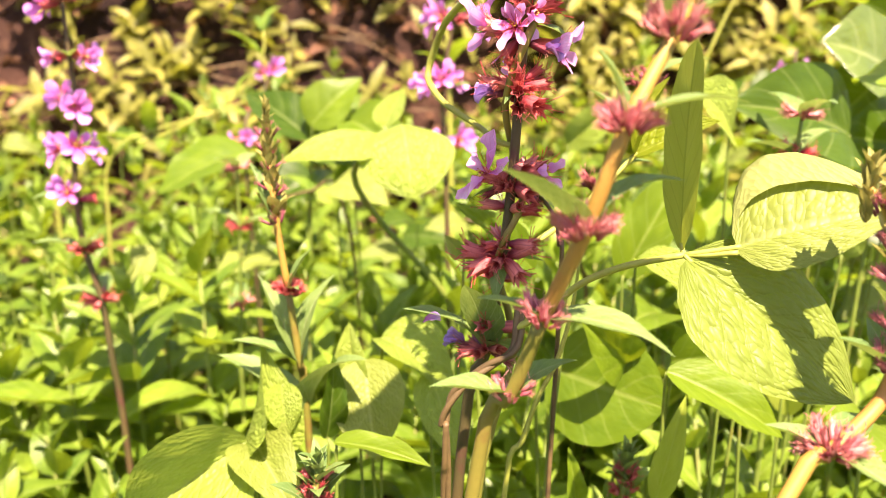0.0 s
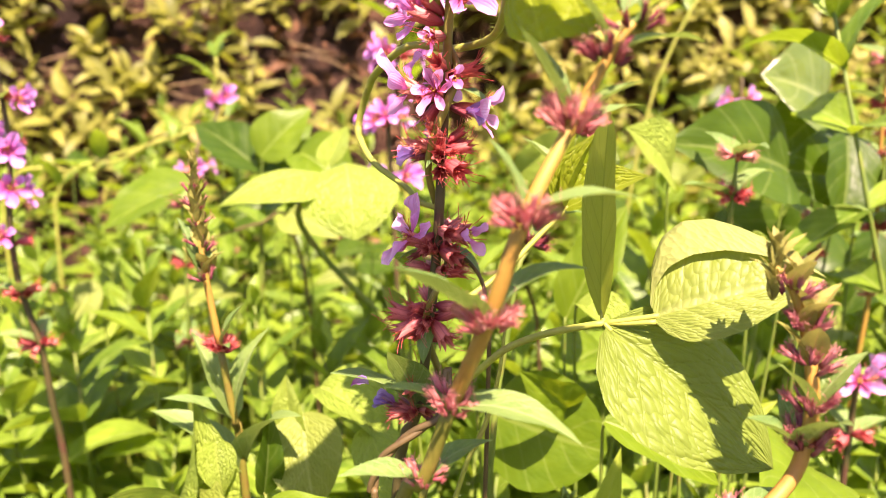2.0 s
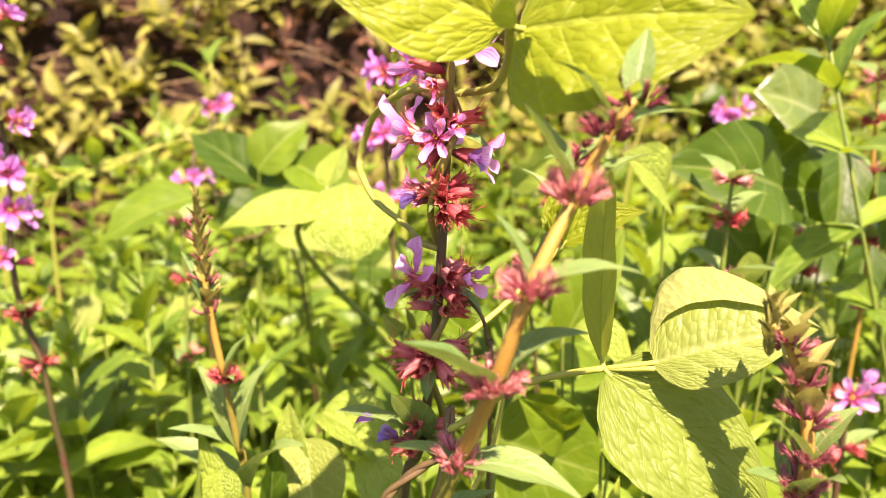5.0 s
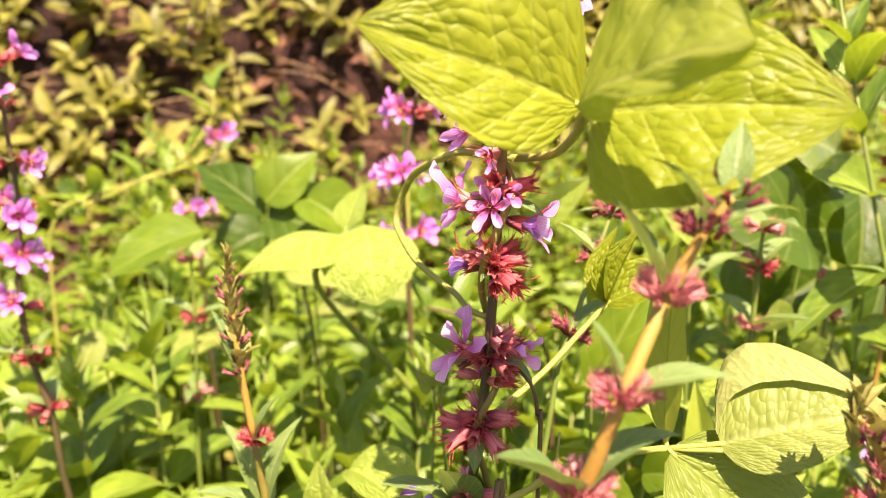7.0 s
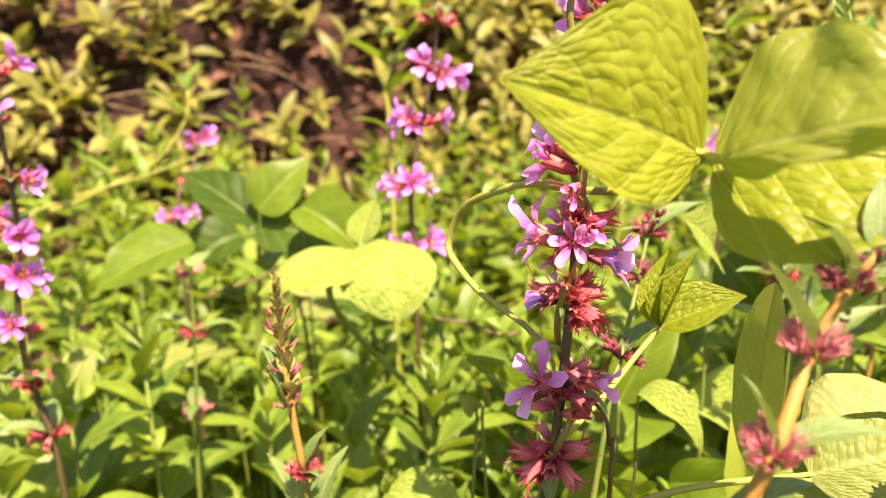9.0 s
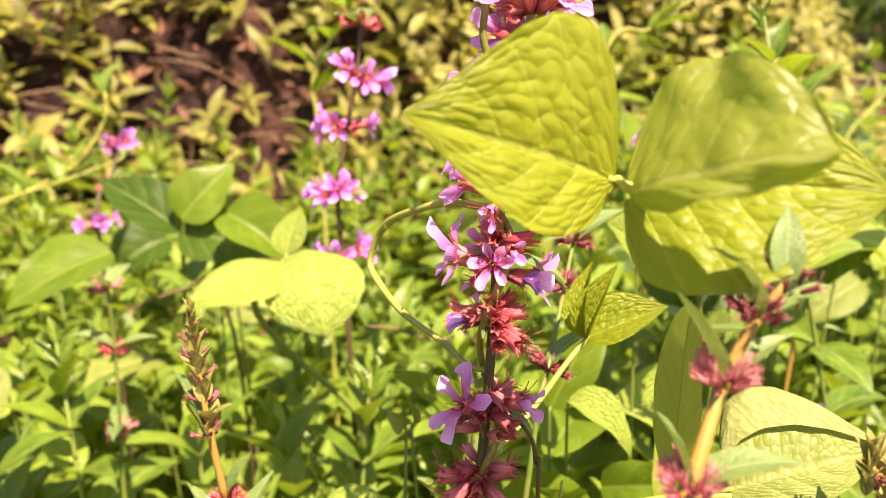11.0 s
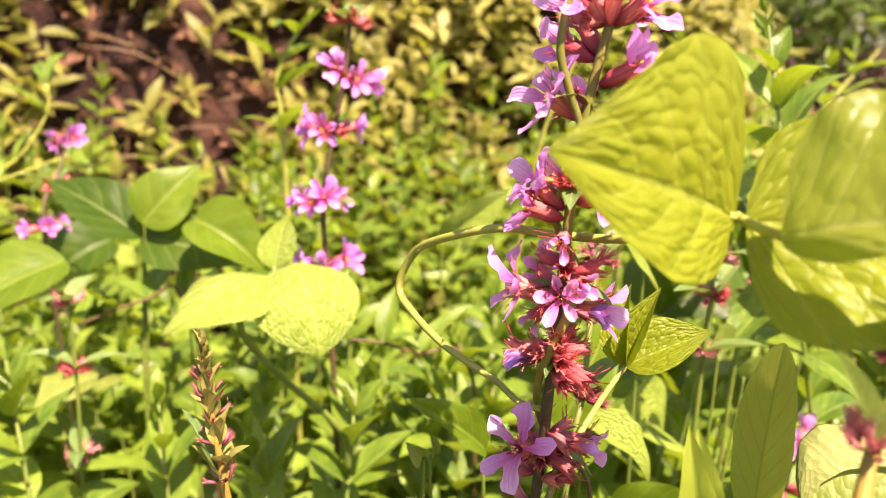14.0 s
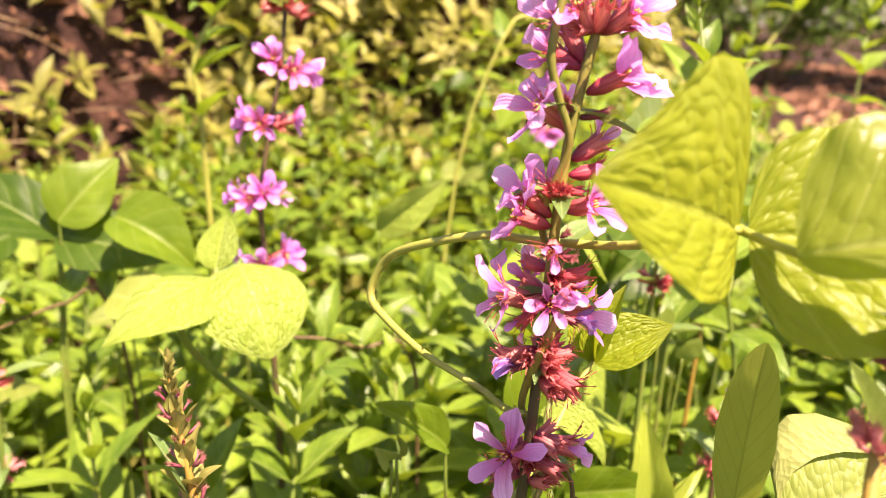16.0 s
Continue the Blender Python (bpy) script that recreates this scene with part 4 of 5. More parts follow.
# ---- more spent spikes beside the clearing and among the herbs ----
K_STEM = ((0.025, 0.20, 0.0), (0.028, 0.198, 0.45), (0.036, 0.204, 0.550), (0.042, 0.210, 0.5685), (0.0536, 0.2284, 0.5856), (0.0609, 0.240, 0.5961), (0.064, 0.243, 0.600))
plant = thing("loosestrife", K_STEM[0], "thin loosestrife stem with small maroon seed whorls", "flowering plant", "loosestrife plants")
stem(plant, K_STEM, (0.0012, 0.0011, 0.0008, 0.0008, 0.0007, 0.0006, 0.0004), STEM_GREEN)
for k, n, s in ((3, 12, 0.0042), (4, 12, 0.004), (5, 14, 0.004), (6, 6, 0.003)):
    whorl(plant, K_STEM[k], n, s, "dark", 900 + k, 0.0, 1.0, True, 0.0012)
for k, az, el, L, s in ((5, 10, 20, 0.024, 1), (5, 200, 10, 0.012, 0), (4, 160, 40, 0.016, 2), (3, 10, 25, 0.018, 3)):
    bract(plant, K_STEM[k], az, el, L, BRACTS, s, 1.2)
for j, (label, pts) in enumerate((
        ("spent loosestrife with an orange stem and coral seed whorls", ((0.216, 0.335, 0.0), (0.2185, 0.332, 0.42), (0.2202, 0.33, 0.5136), (0.2190, 0.33, 0.545), (0.2165, 0.33, 0.5775), (0.215, 0.33, 0.600), (0.214, 0.33, 0.618))),
        ("short spent loosestrife with coral red whorls in the bed", ((0.174, 0.312, 0.0), (0.176, 0.310, 0.40), (0.178, 0.3092, 0.5377), (0.179, 0.309, 0.552))),
        ("spent loosestrife with rusty whorls under the broad leaves", ((0.120, 0.264, 0.0), (0.121, 0.263, 0.42), (0.1212, 0.262, 0.5500), (0.1215, 0.262, 0.5713), (0.122, 0.262, 0.585))),
        ("spent loosestrife with faded pink whorls at the edge of the bed", ((0.262, 0.40, 0.0), (0.263, 0.398, 0.42), (0.264, 0.396, 0.52), (0.262, 0.395, 0.552), (0.261, 0.395, 0.580))),
        ("thin spent loosestrife with rusty whorls in the herb bed", ((-0.115, 0.385, 0.0), (-0.112, 0.382, 0.40), (-0.1085, 0.380, 0.478), (-0.1065, 0.380, 0.520), (-0.106, 0.38, 0.55))))):
    plant = thing("loosestrife", pts[0], label, "flowering plant", "loosestrife plants")
    stem(plant, pts, [0.0014 - 0.0008 * i / (len(pts) - 1) for i in range(len(pts))], STEM_GREEN if j else STEM_ORANGE, 6)
    for k in range(2, len(pts)):
        whorl(plant, pts[k], 12, 0.0042, "red" if (k + j) % 2 else "pink", 950 + 10 * j + k, -0.1, 0.8, True, 0.0012)
        bract(plant, pts[k], 77 * (k + j), 20, 0.022, BRACTS, k, 1.2)
        bract(plant, pts[k], 77 * (k + j) + 170, 15, 0.022, BRACTS, k + 1, 1.2)


# ---- twining bean vine and its leaves ----
def big_leaf(shape, mat, cols=20, rows=30, under=None, **kw):
    """A large blade; under is the material of the margin that is folded over, whose back shows."""
    g = blade(shape, cols, rows, **kw)
    me = link_mesh("leaflet", g[0], g[1], mat, g[2])
    if under:
        me.materials.append(under)
        me.polygons.foreach_set("material_index", [int(2 * (i % cols + 1) / cols - 1 < -kw["flap"]) for i in range(cols * rows)])
    return me


def bean_leaf(label, node, leaflets, petiole, mat_stem=STEM_VINE, r0=0.0009, rachis=None):
    """A three-part bean leaf: petiole, and leaflets given as (mesh, base, tip, face, width)."""
    leaf = thing("bean_leaf", petiole[0], label, "leaf", "bean leaves")
    stem(leaf, petiole, [r0 * (1.25 - 0.3 * i / len(petiole)) for i in range(len(petiole))], mat_stem, 8, "petiole")
    if rachis:
        stem(leaf, rachis, r0 * 0.8, mat_stem, 6, "rachis")
    for mesh, base, tip, face, wide in leaflets:
        d = (Vector(base) - Vector(node))
        part("leaflet", mesh, leaf, frame_to(base, tip, face, wide))
        stem(leaf, (tuple(Vector(node)), tuple(Vector(base).lerp(Vector(node), 0.4)), tuple(Vector(base) + (Vector(tip) - Vector(base)) * 0.03)), r0 * 0.8, mat_stem, 6, "leaflet_stalk")
    return leaf


vine = thing("bean_vine", (0.012, 0.20, 0.0), "hairy yellow-green vine twining round a loosestrife stem", "vine")
stem(vine, ((0.012, 0.20, 0.0), (0.0, 0.186, 0.30), (0.006, 0.176, 0.48), (0.016, 0.181, 0.530), (0.012, 0.1815, 0.552), (0.0125, 0.174, 0.562), (0.0170, 0.1755, 0.572), (0.0150, 0.1815, 0.583), (0.0128, 0.1775, 0.5925),
            (0.0135, 0.1745, 0.600), (0.0168, 0.1738, 0.6085), (0.0195, 0.177, 0.6155), (0.0172, 0.1812, 0.6225), (0.0150, 0.1785, 0.630), (0.0172, 0.1750, 0.642), (0.0148, 0.1758, 0.6505), (0.0126, 0.1760, 0.658), (0.0142, 0.1760, 0.668), (0.0170, 0.1765, 0.680)),
     (0.0016, 0.0014, 0.0011, 0.0010, 0.0009, 0.0008, 0.0008, 0.0008, 0.0008, 0.0009, 0.0010, 0.0009, 0.0008, 0.0007, 0.0007, 0.0008, 0.0008, 0.0008, 0.0007), STEM_OLIVE)
RUNNER = ((0.0146, 0.1790, 0.5845), (0.0105, 0.182, 0.5855), (0.0075, 0.188, 0.588), (-0.0005, 0.198, 0.5927), (-0.0045, 0.212, 0.5965), (-0.0058, 0.219, 0.6005), (-0.0030, 0.216, 0.6095), (0.0005, 0.206, 0.6155), (0.0087, 0.1905, 0.6214), (0.0180, 0.186, 0.6205), (0.0265, 0.172, 0.6225), (0.0272, 0.152, 0.6290), (0.0257, 0.1408, 0.6340))
stem(vine, RUNNER,
     (0.0007, 0.0007, 0.0007, 0.0008, 0.0009, 0.0010, 0.0010, 0.0010, 0.0009, 0.0009, 0.0009, 0.0009, 0.0008), STEM_VINE, 8, "runner")
fuzz, hr = Heap(), random.Random(3)
for i in range(1100):
    k = hr.randrange(len(RUNNER) - 1)
    p = Vector(RUNNER[k]).lerp(Vector(RUNNER[k + 1]), hr.random())
    w = (Vector([hr.gauss(0, 1) for _ in range(3)]) + Vector((0, 0, 0.2))).normalized()
    L = hr.uniform(0.0012, 0.0019)
    fuzz.add(quads_only(tube([tuple(p), tuple(p + w * L * 0.6), tuple(p + w * L + Vector((0, 0, -0.0002)))], (0.00004, 0.00003, 0.00001), 3, 1)), Matrix.Identity(4))
tagged(part("hair_fuzz", fuzz.mesh("hair_fuzz", STEM_VINE), vine), kind="stuff")

T_NODE = (0.0257, 0.1405, 0.6342)
bean_leaf("large yellow-green bean leaf with three quilted leaflets on the vine", T_NODE, (
    (big_leaf(RHOMB, GREEN_BEAN, fold=0.16, bend=0.25, quilt=0.030, wave=0.016, veins=5, lean=0.28, seed=1), (0.0245, 0.1400, 0.6343), (-0.0122, 0.1290, 0.6470), (-0.12, -1.0, 0.35), 0.875),
    (big_leaf(ROUND, SHEEN_BEAN, 30, 36, fold=-0.16, bend=0.30, quilt=0.018, wave=0.07, veins=5, lean=-0.62, seed=2, crumple=0.06), (0.0212, 0.1262, 0.6348), (0.0365, 0.1040, 0.6432), (-0.72, -0.58, 0.34), 0.80),
    (big_leaf(BASAL, GREEN_BEAN, 24, 30, fold=0.12, bend=0.3, quilt=0.026, wave=0.016, veins=5, lean=0.05, seed=3), (0.0272, 0.1402, 0.6332), (0.0585, 0.1175, 0.6345), (-0.45, -0.70, 0.55), 0.98)),
    ((0.0272, 0.150, 0.6300), (0.0262, 0.145, 0.6325), T_NODE))

LF_NODE = (0.0478, 0.150, 0.5655)
bean_leaf("pale green bean leaf with netted veins, its end leaflet folded over", LF_NODE, (
    (big_leaf(LONGOVATE, QUILT_BEAN, 24, 36, fold=0.10, bend=0.45, quilt=0.018, wave=0.010, veins=7, lean=0.08, seed=4), (0.0480, 0.1490, 0.5650), (0.0802, 0.1385, 0.5380), (0.05, -0.78, 0.62), 1.0),
    (big_leaf(OBLONG, OLIVE_BEAN, fold=0.08, bend=0.15, quilt=0.006, wave=0.010, veins=4, seed=5), (0.0475, 0.1515, 0.5665), (0.0466, 0.1492, 0.6080), (-0.90, -0.38, 0.20), 0.46),
    (big_leaf(OVATE, PALE_BEAN, 40, 36, UNDER_BEAN, fold=0.12, bend=0.55, quilt=0.012, wave=0.012, veins=6, lean=-0.60, seed=6, curl=0.30, flap=0.62), (0.0568, 0.1462, 0.5680), (0.0862, 0.1385, 0.5775), (-0.10, -0.74, 0.66), 1.42)),
    ((0.0153, 0.168, 0.5427), (0.0217, 0.165, 0.5479), (0.0283, 0.16, 0.556), (0.0345, 0.156, 0.5605), (0.0405, 0.153, 0.5632), LF_NODE), STEM_VINE, 0.0007, (LF_NODE, (0.052, 0.148, 0.5660), (0.0568, 0.1452, 0.5672)))

S_NODE = (0.0503, 0.2036, 0.5793)
bean_leaf("small young bean leaf with crisp veins", S_NODE, (
    (big_leaf(OVATE, GREEN_BEAN, 12, 18, fold=0.5, bend=0.2, quilt=0.012, veins=7, seed=7), S_NODE, (0.0703, 0.1971, 0.5888), (-0.35, -0.5, 0.8), 0.8),
    (big_leaf(OVATE, GREEN_BEAN, 12, 18, fold=0.6, bend=0.2, quilt=0.012, veins=7, seed=8), S_NODE, (0.0580, 0.2028, 0.6000), (-0.9, -0.5, 0.2), 0.42),
    (big_leaf(OVATE, GREEN_BEAN, 12, 18, fold=0.6, bend=0.2, quilt=0.012, veins=7, seed=9), S_NODE, (0.0540, 0.2100, 0.5990), (-0.9, -0.3, 0.2), 0.5)),
    ((0.018, 0.188, 0.556), (0.032, 0.196, 0.5635), (0.043, 0.2015, 0.5725), S_NODE), STEM_VINE, 0.0007)

G_NODE = (-0.0265, 0.322, 0.574)
bean_leaf("bright lime bean leaf with puckered leaflets above the herbs", G_NODE, (
    (big_leaf(OVATE, LIME_BEAN, fold=-0.2, bend=0.7, quilt=0.035, wave=0.01, veins=6, seed=10), (-0.0275, 0.320, 0.5735), (-0.0660, 0.294, 0.5645), (-0.15, -0.55, 0.85), 0.62),
    (big_leaf(ROUND, LIME_BEAN, fold=-0.25, bend=1.2, quilt=0.04, wave=0.01, veins=6, seed=11), (-0.0185, 0.322, 0.5775), (-0.0138, 0.297, 0.5500), (0.05, -0.8, 0.7), 1.10),
    (big_leaf(OVATE, LIME_BEAN, fold=0.2, bend=0.3, quilt=0.015, wave=0.01, veins=6, seed=12), (-0.0262, 0.323, 0.5755), (-0.0185, 0.338, 0.5920), (-0.4, -0.7, 0.4), 0.75)),
    ((0.004, 0.345, 0.470), (0.0003, 0.340, 0.495), (-0.0278, 0.330, 0.5316), (-0.0400, 0.324, 0.5560), G_NODE), STEM_GREEN, 0.0013)

H_NODE = (-0.0806, 0.456, 0.5568)
bean_leaf("deep green bean leaf with a pale midrib behind the herbs", H_NODE, (
    (big_leaf(OVATE, DARK_BEAN, fold=0.25, bend=0.4, quilt=0.012, wave=0.01, seed=13), H_NODE, (-0.1275, 0.490, 0.5825), (0.35, -0.75, 0.55), 0.62),
    (big_leaf(OVATE, DARK_BEAN, fold=0.15, bend=0.6, quilt=0.012, wave=0.01, seed=14), H_NODE, (-0.030, 0.435, 0.5440), (0.2, -0.85, 0.6), 0.7),
    (big_leaf(OVATE, MID_BEAN, fold=0.2, bend=0.4, quilt=0.012, wave=0.01, seed=15), H_NODE, (-0.052, 0.480, 0.5830), (0.1, -0.9, 0.3), 0.65)),
    ((-0.088, 0.455, 0.40), (-0.086, 0.455, 0.48), (-0.082, 0.456, 0.53), H_NODE), STEM_GREEN, 0.0010)


def loose_leaf(label, mesh, base, tip, face, wide, foot, mat_stem=STEM_GREEN, r0=0.0008):
    """A single broad leaf on its own stalk that rises from the bed."""
    ob = thing("broad_leaf", foot, label, "leaf", "broad leaves in the bed")
    b = Vector(base)
    f = Vector(foot)
    stem(ob, (tuple(f), tuple(f.lerp(b, 0.35) + Vector((0.010 * math.sin(b.x * 900), 0.008, 0))), tuple(f.lerp(b, 0.7) + Vector((0.008 * math.sin(b.x * 900 + 1), 0.004, 0))), tuple(f.lerp(b, 0.97)), tuple(b + (Vector(tip) - b) * 0.02)), (r0 * 1.3, r0 * 1.1, r0 * 1.0, r0 * 0.7, r0 * 0.35), mat_stem, 6, "stalk")
    part("blade", mesh, ob, frame_to(base, tip, face, wide))
    return ob


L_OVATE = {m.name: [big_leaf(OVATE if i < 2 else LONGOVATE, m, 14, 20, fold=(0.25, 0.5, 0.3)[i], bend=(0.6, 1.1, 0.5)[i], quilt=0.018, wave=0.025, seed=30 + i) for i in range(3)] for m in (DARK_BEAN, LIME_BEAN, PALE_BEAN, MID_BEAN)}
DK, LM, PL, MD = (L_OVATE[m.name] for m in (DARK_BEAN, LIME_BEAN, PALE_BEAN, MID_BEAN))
SHINE = big_leaf(OVATE, GLOSSY_BEAN, 14, 20, fold=0.45, bend=0.5, quilt=0.03, wave=0.02, veins=4, seed=38)
SLIP = big_leaf(LANCE, SLIM_LIME, 10, 20, fold=0.5, bend=0.35, quilt=0.004, wave=0.012, seed=42)
ROUNDEL = big_leaf(ROUND, LIME_BEAN, 10, 14, fold=0.1, bend=0.3, quilt=0.02, wave=0.02, seed=41)
DISC = big_leaf(ROUND, MID_BEAN, 14, 20, fold=0.06, bend=0.3, quilt=0.015, wave=0.02, seed=39)
CUP = big_leaf(OVATE, LIME_BEAN, 14, 20, fold=0.8, bend=0.6, quilt=0.015, wave=0.05, seed=36, curl=-0.35)
BROAD = (  # label, mesh, base, tip, face, width, foot
    ("broad deep green leaf lying flat among herbs", DK[0], (0.165, 0.310, 0.574), (0.104, 0.287, 0.588), (0.0, -0.85, 0.52), 0.78, (0.15, 0.33, 0.30)),
    ("large deep green leaf with a yellowed rim", DK[0], (0.2160, 0.342, 0.562), (0.1640, 0.322, 0.572), (0.1, -0.85, 0.5), 0.95, (0.215, 0.352, 0.30)),
    # the next three leaves are added: their dark green stands in for shade
    ("added deep green leaf standing in for shade under the large one", DK[1], (0.236, 0.402, 0.532), (0.190, 0.388, 0.512), (0.0, -0.9, 0.3), 0.95, (0.235, 0.41, 0.30)),
    ("added deep green leaf hanging low, its dark colour standing in for shade", DK[2], (0.255, 0.385, 0.530), (0.235, 0.372, 0.488), (0.1, -0.95, 0.2), 0.95, (0.255, 0.395, 0.30)),
    ("added dull green leaf standing in for shade behind red whorls", DK[0], (0.180, 0.405, 0.540), (0.205, 0.392, 0.505), (-0.1, -0.9, 0.3), 0.95, (0.18, 0.412, 0.30)),
    ("green leaf with a pale midrib catching the sun", SHINE, (0.2060, 0.360, 0.600), (0.1685, 0.350, 0.612), (0.05, -0.85, 0.5), 1.55, (0.22, 0.37, 0.30)),
    ("green leaf hanging down with a pale sheen", DK[0], (0.2060, 0.360, 0.597), (0.1720, 0.345, 0.572), (-0.2, -0.8, 0.5), 0.85, (0.22, 0.37, 0.32)),
    ("glossy dark green leaf below the pale one", DK[2], (0.200, 0.330, 0.586), (0.1896, 0.310, 0.548), (0.2, -0.85, 0.5), 0.95, (0.20, 0.335, 0.30)),
    ("sunlit lime green leaf behind the stems", LM[0], (0.105, 0.280, 0.578), (0.082, 0.262, 0.596), (-0.1, -0.8, 0.6), 0.9, (0.10, 0.29, 0.30)),
    ("cupped lime green leaf with a sunlit rolled rim", CUP, (-0.0620, 0.212, 0.4895), (-0.0990, 0.203, 0.4660), (0.30, -0.80, 0.40), 0.80, (-0.052, 0.225, 0.36)),
    ("upright folded lime green leaf low in the bed", CUP, (-0.0641, 0.2155, 0.4880), (-0.0574, 0.2165, 0.5195), (0.75, -0.65, 0.10), 0.60, (-0.060, 0.222, 0.36)),
    ("small bright lime green leaf with a pointed tip", LM[0], (-0.0512, 0.2140, 0.5080), (-0.0487, 0.2090, 0.4925), (0.0, -0.75, 0.65), 0.85, (-0.050, 0.220, 0.36)),
    ("narrow dark green leaf standing upright", DK[2], (-0.0381, 0.2150, 0.4890), (-0.0351, 0.2155, 0.5170), (0.45, -0.88, 0.05), 0.45, (-0.040, 0.220, 0.36)),
    ("sunlit lime green leaf standing upright", LM[2], (-0.0290, 0.2260, 0.4980), (-0.0315, 0.2275, 0.5230), (-0.2, -0.8, 0.5), 0.65, (-0.028, 0.232, 0.36)),
    ("pale green leaf with clear side veins in half shade", PL[0], (-0.0262, 0.2250, 0.5110), (-0.0220, 0.2120, 0.4820), (-0.1, -0.92, 0.30), 0.90, (-0.020, 0.236, 0.36)),
    ("lime green leaf held flat, its edge catching the sun", LM[1], (-0.0225, 0.2390, 0.5130), (0.0010, 0.2260, 0.4960), (0.15, -0.35, 0.92), 0.80, (-0.025, 0.245, 0.36)),
    ("lime green leaf with drooping tip", LM[2], (-0.0060, 0.2250, 0.5060), (0.0040, 0.2040, 0.4860), (0.0, -0.6, 0.8), 0.80, (-0.008, 0.232, 0.36)),
    ("long narrow green leaf lying across the shoots", MD[2], (-0.0320, 0.1920, 0.5000), (-0.0050, 0.1850, 0.4965), (0.0, -0.40, 0.90), 0.38, (-0.033, 0.200, 0.36)),
    ("pale green leaf with grey sheen behind the budding shoot", PL[1], (-0.0600, 0.2130, 0.4880), (-0.0440, 0.1900, 0.4780), (0.1, -0.7, 0.7), 0.75, (-0.058, 0.222, 0.36)),
    ("broad mid green leaf in dappled shade", DISC, (0.0350, 0.2400, 0.5020), (0.0720, 0.2290, 0.4920), (-0.35, -0.88, 0.25), 1.05, (0.030, 0.250, 0.36)),
    ("narrow green leaf standing between stems", MD[2], (0.0362, 0.1900, 0.4800), (0.0331, 0.1895, 0.5000), (0.2, -0.95, 0.1), 0.40, (0.037, 0.192, 0.36)),
    ("narrow lime green leaf leaning upright", SLIP, (0.0587, 0.1900, 0.4820), (0.0649, 0.1900, 0.5155), (-0.3, -0.9, 0.2), 0.75, (0.057, 0.192, 0.36)),
    ("long broad green leaf slanting up between stems", MD[2], (0.0640, 0.262, 0.5280), (0.0860, 0.268, 0.5680), (-0.3, -0.85, 0.4), 0.62, (0.062, 0.268, 0.36)),
    ("green leaf standing beside the deep green bean leaf", MD[0], (-0.0795, 0.45, 0.5656), (-0.0493, 0.46, 0.593), (0.1, -0.75, 0.65), 0.85, (-0.080, 0.460, 0.3)),
    ("olive green leaf held low beside the bean leaf", MD[1], (-0.0545, 0.435, 0.5697), (-0.0222, 0.42, 0.5442), (0.1, -0.75, 0.65), 0.85, (-0.054, 0.445, 0.3)),
    ("long bright green leaf pointing upwards", SLIP, (0.1290, 0.2600, 0.4740), (0.1195, 0.2580, 0.5215), (-0.4, -0.8, 0.3), 0.95, (0.128, 0.264, 0.36)),
    ("ragged lime green leaf sprawling over the herbs", LM[1], (0.137, 0.302, 0.490), (0.098, 0.286, 0.512), (0.0, -0.6, 0.8), 0.95, (0.138, 0.31, 0.3)),
    ("long bright green leaf leaning aside", SLIP, (0.1135, 0.2350, 0.4950), (0.1320, 0.2360, 0.5060), (0.0, -0.75, 0.65), 0.85, (0.113, 0.240, 0.36)),
    ("long narrow sunlit leaf reaching over the bed", MD[2], (0.0290, 0.2450, 0.5350), (0.0005, 0.2380, 0.5600), (0.1, -0.7, 0.7), 0.45, (0.034, 0.255, 0.36)),
    ("small pale bud leaf on a thin stalk", PL[1], (0.0045, 0.2320, 0.5440), (-0.0010, 0.2300, 0.5510), (-0.3, -0.8, 0.5), 0.75, (0.012, 0.238, 0.36)),
    ("small pale young leaf beside its twin", PL[1], (0.0075, 0.2330, 0.5440), (0.0060, 0.2320, 0.5525), (0.3, -0.8, 0.3), 0.40, (0.014, 0.239, 0.36)),
    ("long green leaf slanting across the gap", MD[2], (0.0640, 0.205, 0.5157), (0.0968, 0.198, 0.4979), (0.0, -0.6, 0.8), 0.6, (0.06, 0.21, 0.36)),
    ("wide green leaf beneath the bent spike", MD[0], (0.125, 0.205, 0.500), (0.098, 0.175, 0.505), (0.1, -0.5, 0.85), 0.9, (0.12, 0.21, 0.36)),
    ("mid green leaf between the stems", MD[0], (0.060, 0.235, 0.505), (0.040, 0.215, 0.528), (-0.1, -0.9, 0.3), 0.55, (0.06, 0.24, 0.36)),
    ("mid green leaf leaning over the bed", MD[2], (0.080, 0.250, 0.500), (0.105, 0.225, 0.512), (0.1, -0.8, 0.5), 0.7, (0.07, 0.25, 0.36)),
    ("pale lime puckered leaf behind the flowering stem", LM[1], (0.064, 0.246, 0.538), (0.080, 0.230, 0.523), (0.1, -0.45, 0.88), 0.62, (0.062, 0.255, 0.36)),
    ("narrow upright lime leaf lit on its edge", SLIP, (0.0890, 0.215, 0.508), (0.0808, 0.215, 0.5515), (-0.4, -0.9, 0.2), 0.85, (0.090, 0.217, 0.36)),
    ("narrow upright green leaf beside the lit one", SLIP, (0.0860, 0.220, 0.508), (0.0825, 0.220, 0.5420), (0.7, -0.7, 0.1), 0.85, (0.087, 0.222, 0.36)),
    ("short lime leaf leaning from an upright shoot", SLIP, (0.0910, 0.215, 0.514), (0.0995, 0.210, 0.5295), (0.1, -0.8, 0.6), 0.9, (0.091, 0.216, 0.36)),
    ("small round yellow-green leaf on a thin stalk", ROUNDEL, (0.1345, 0.270, 0.545), (0.1325, 0.266, 0.5585), (0.0, -0.8, 0.55), 0.90, (0.138, 0.275, 0.36)),
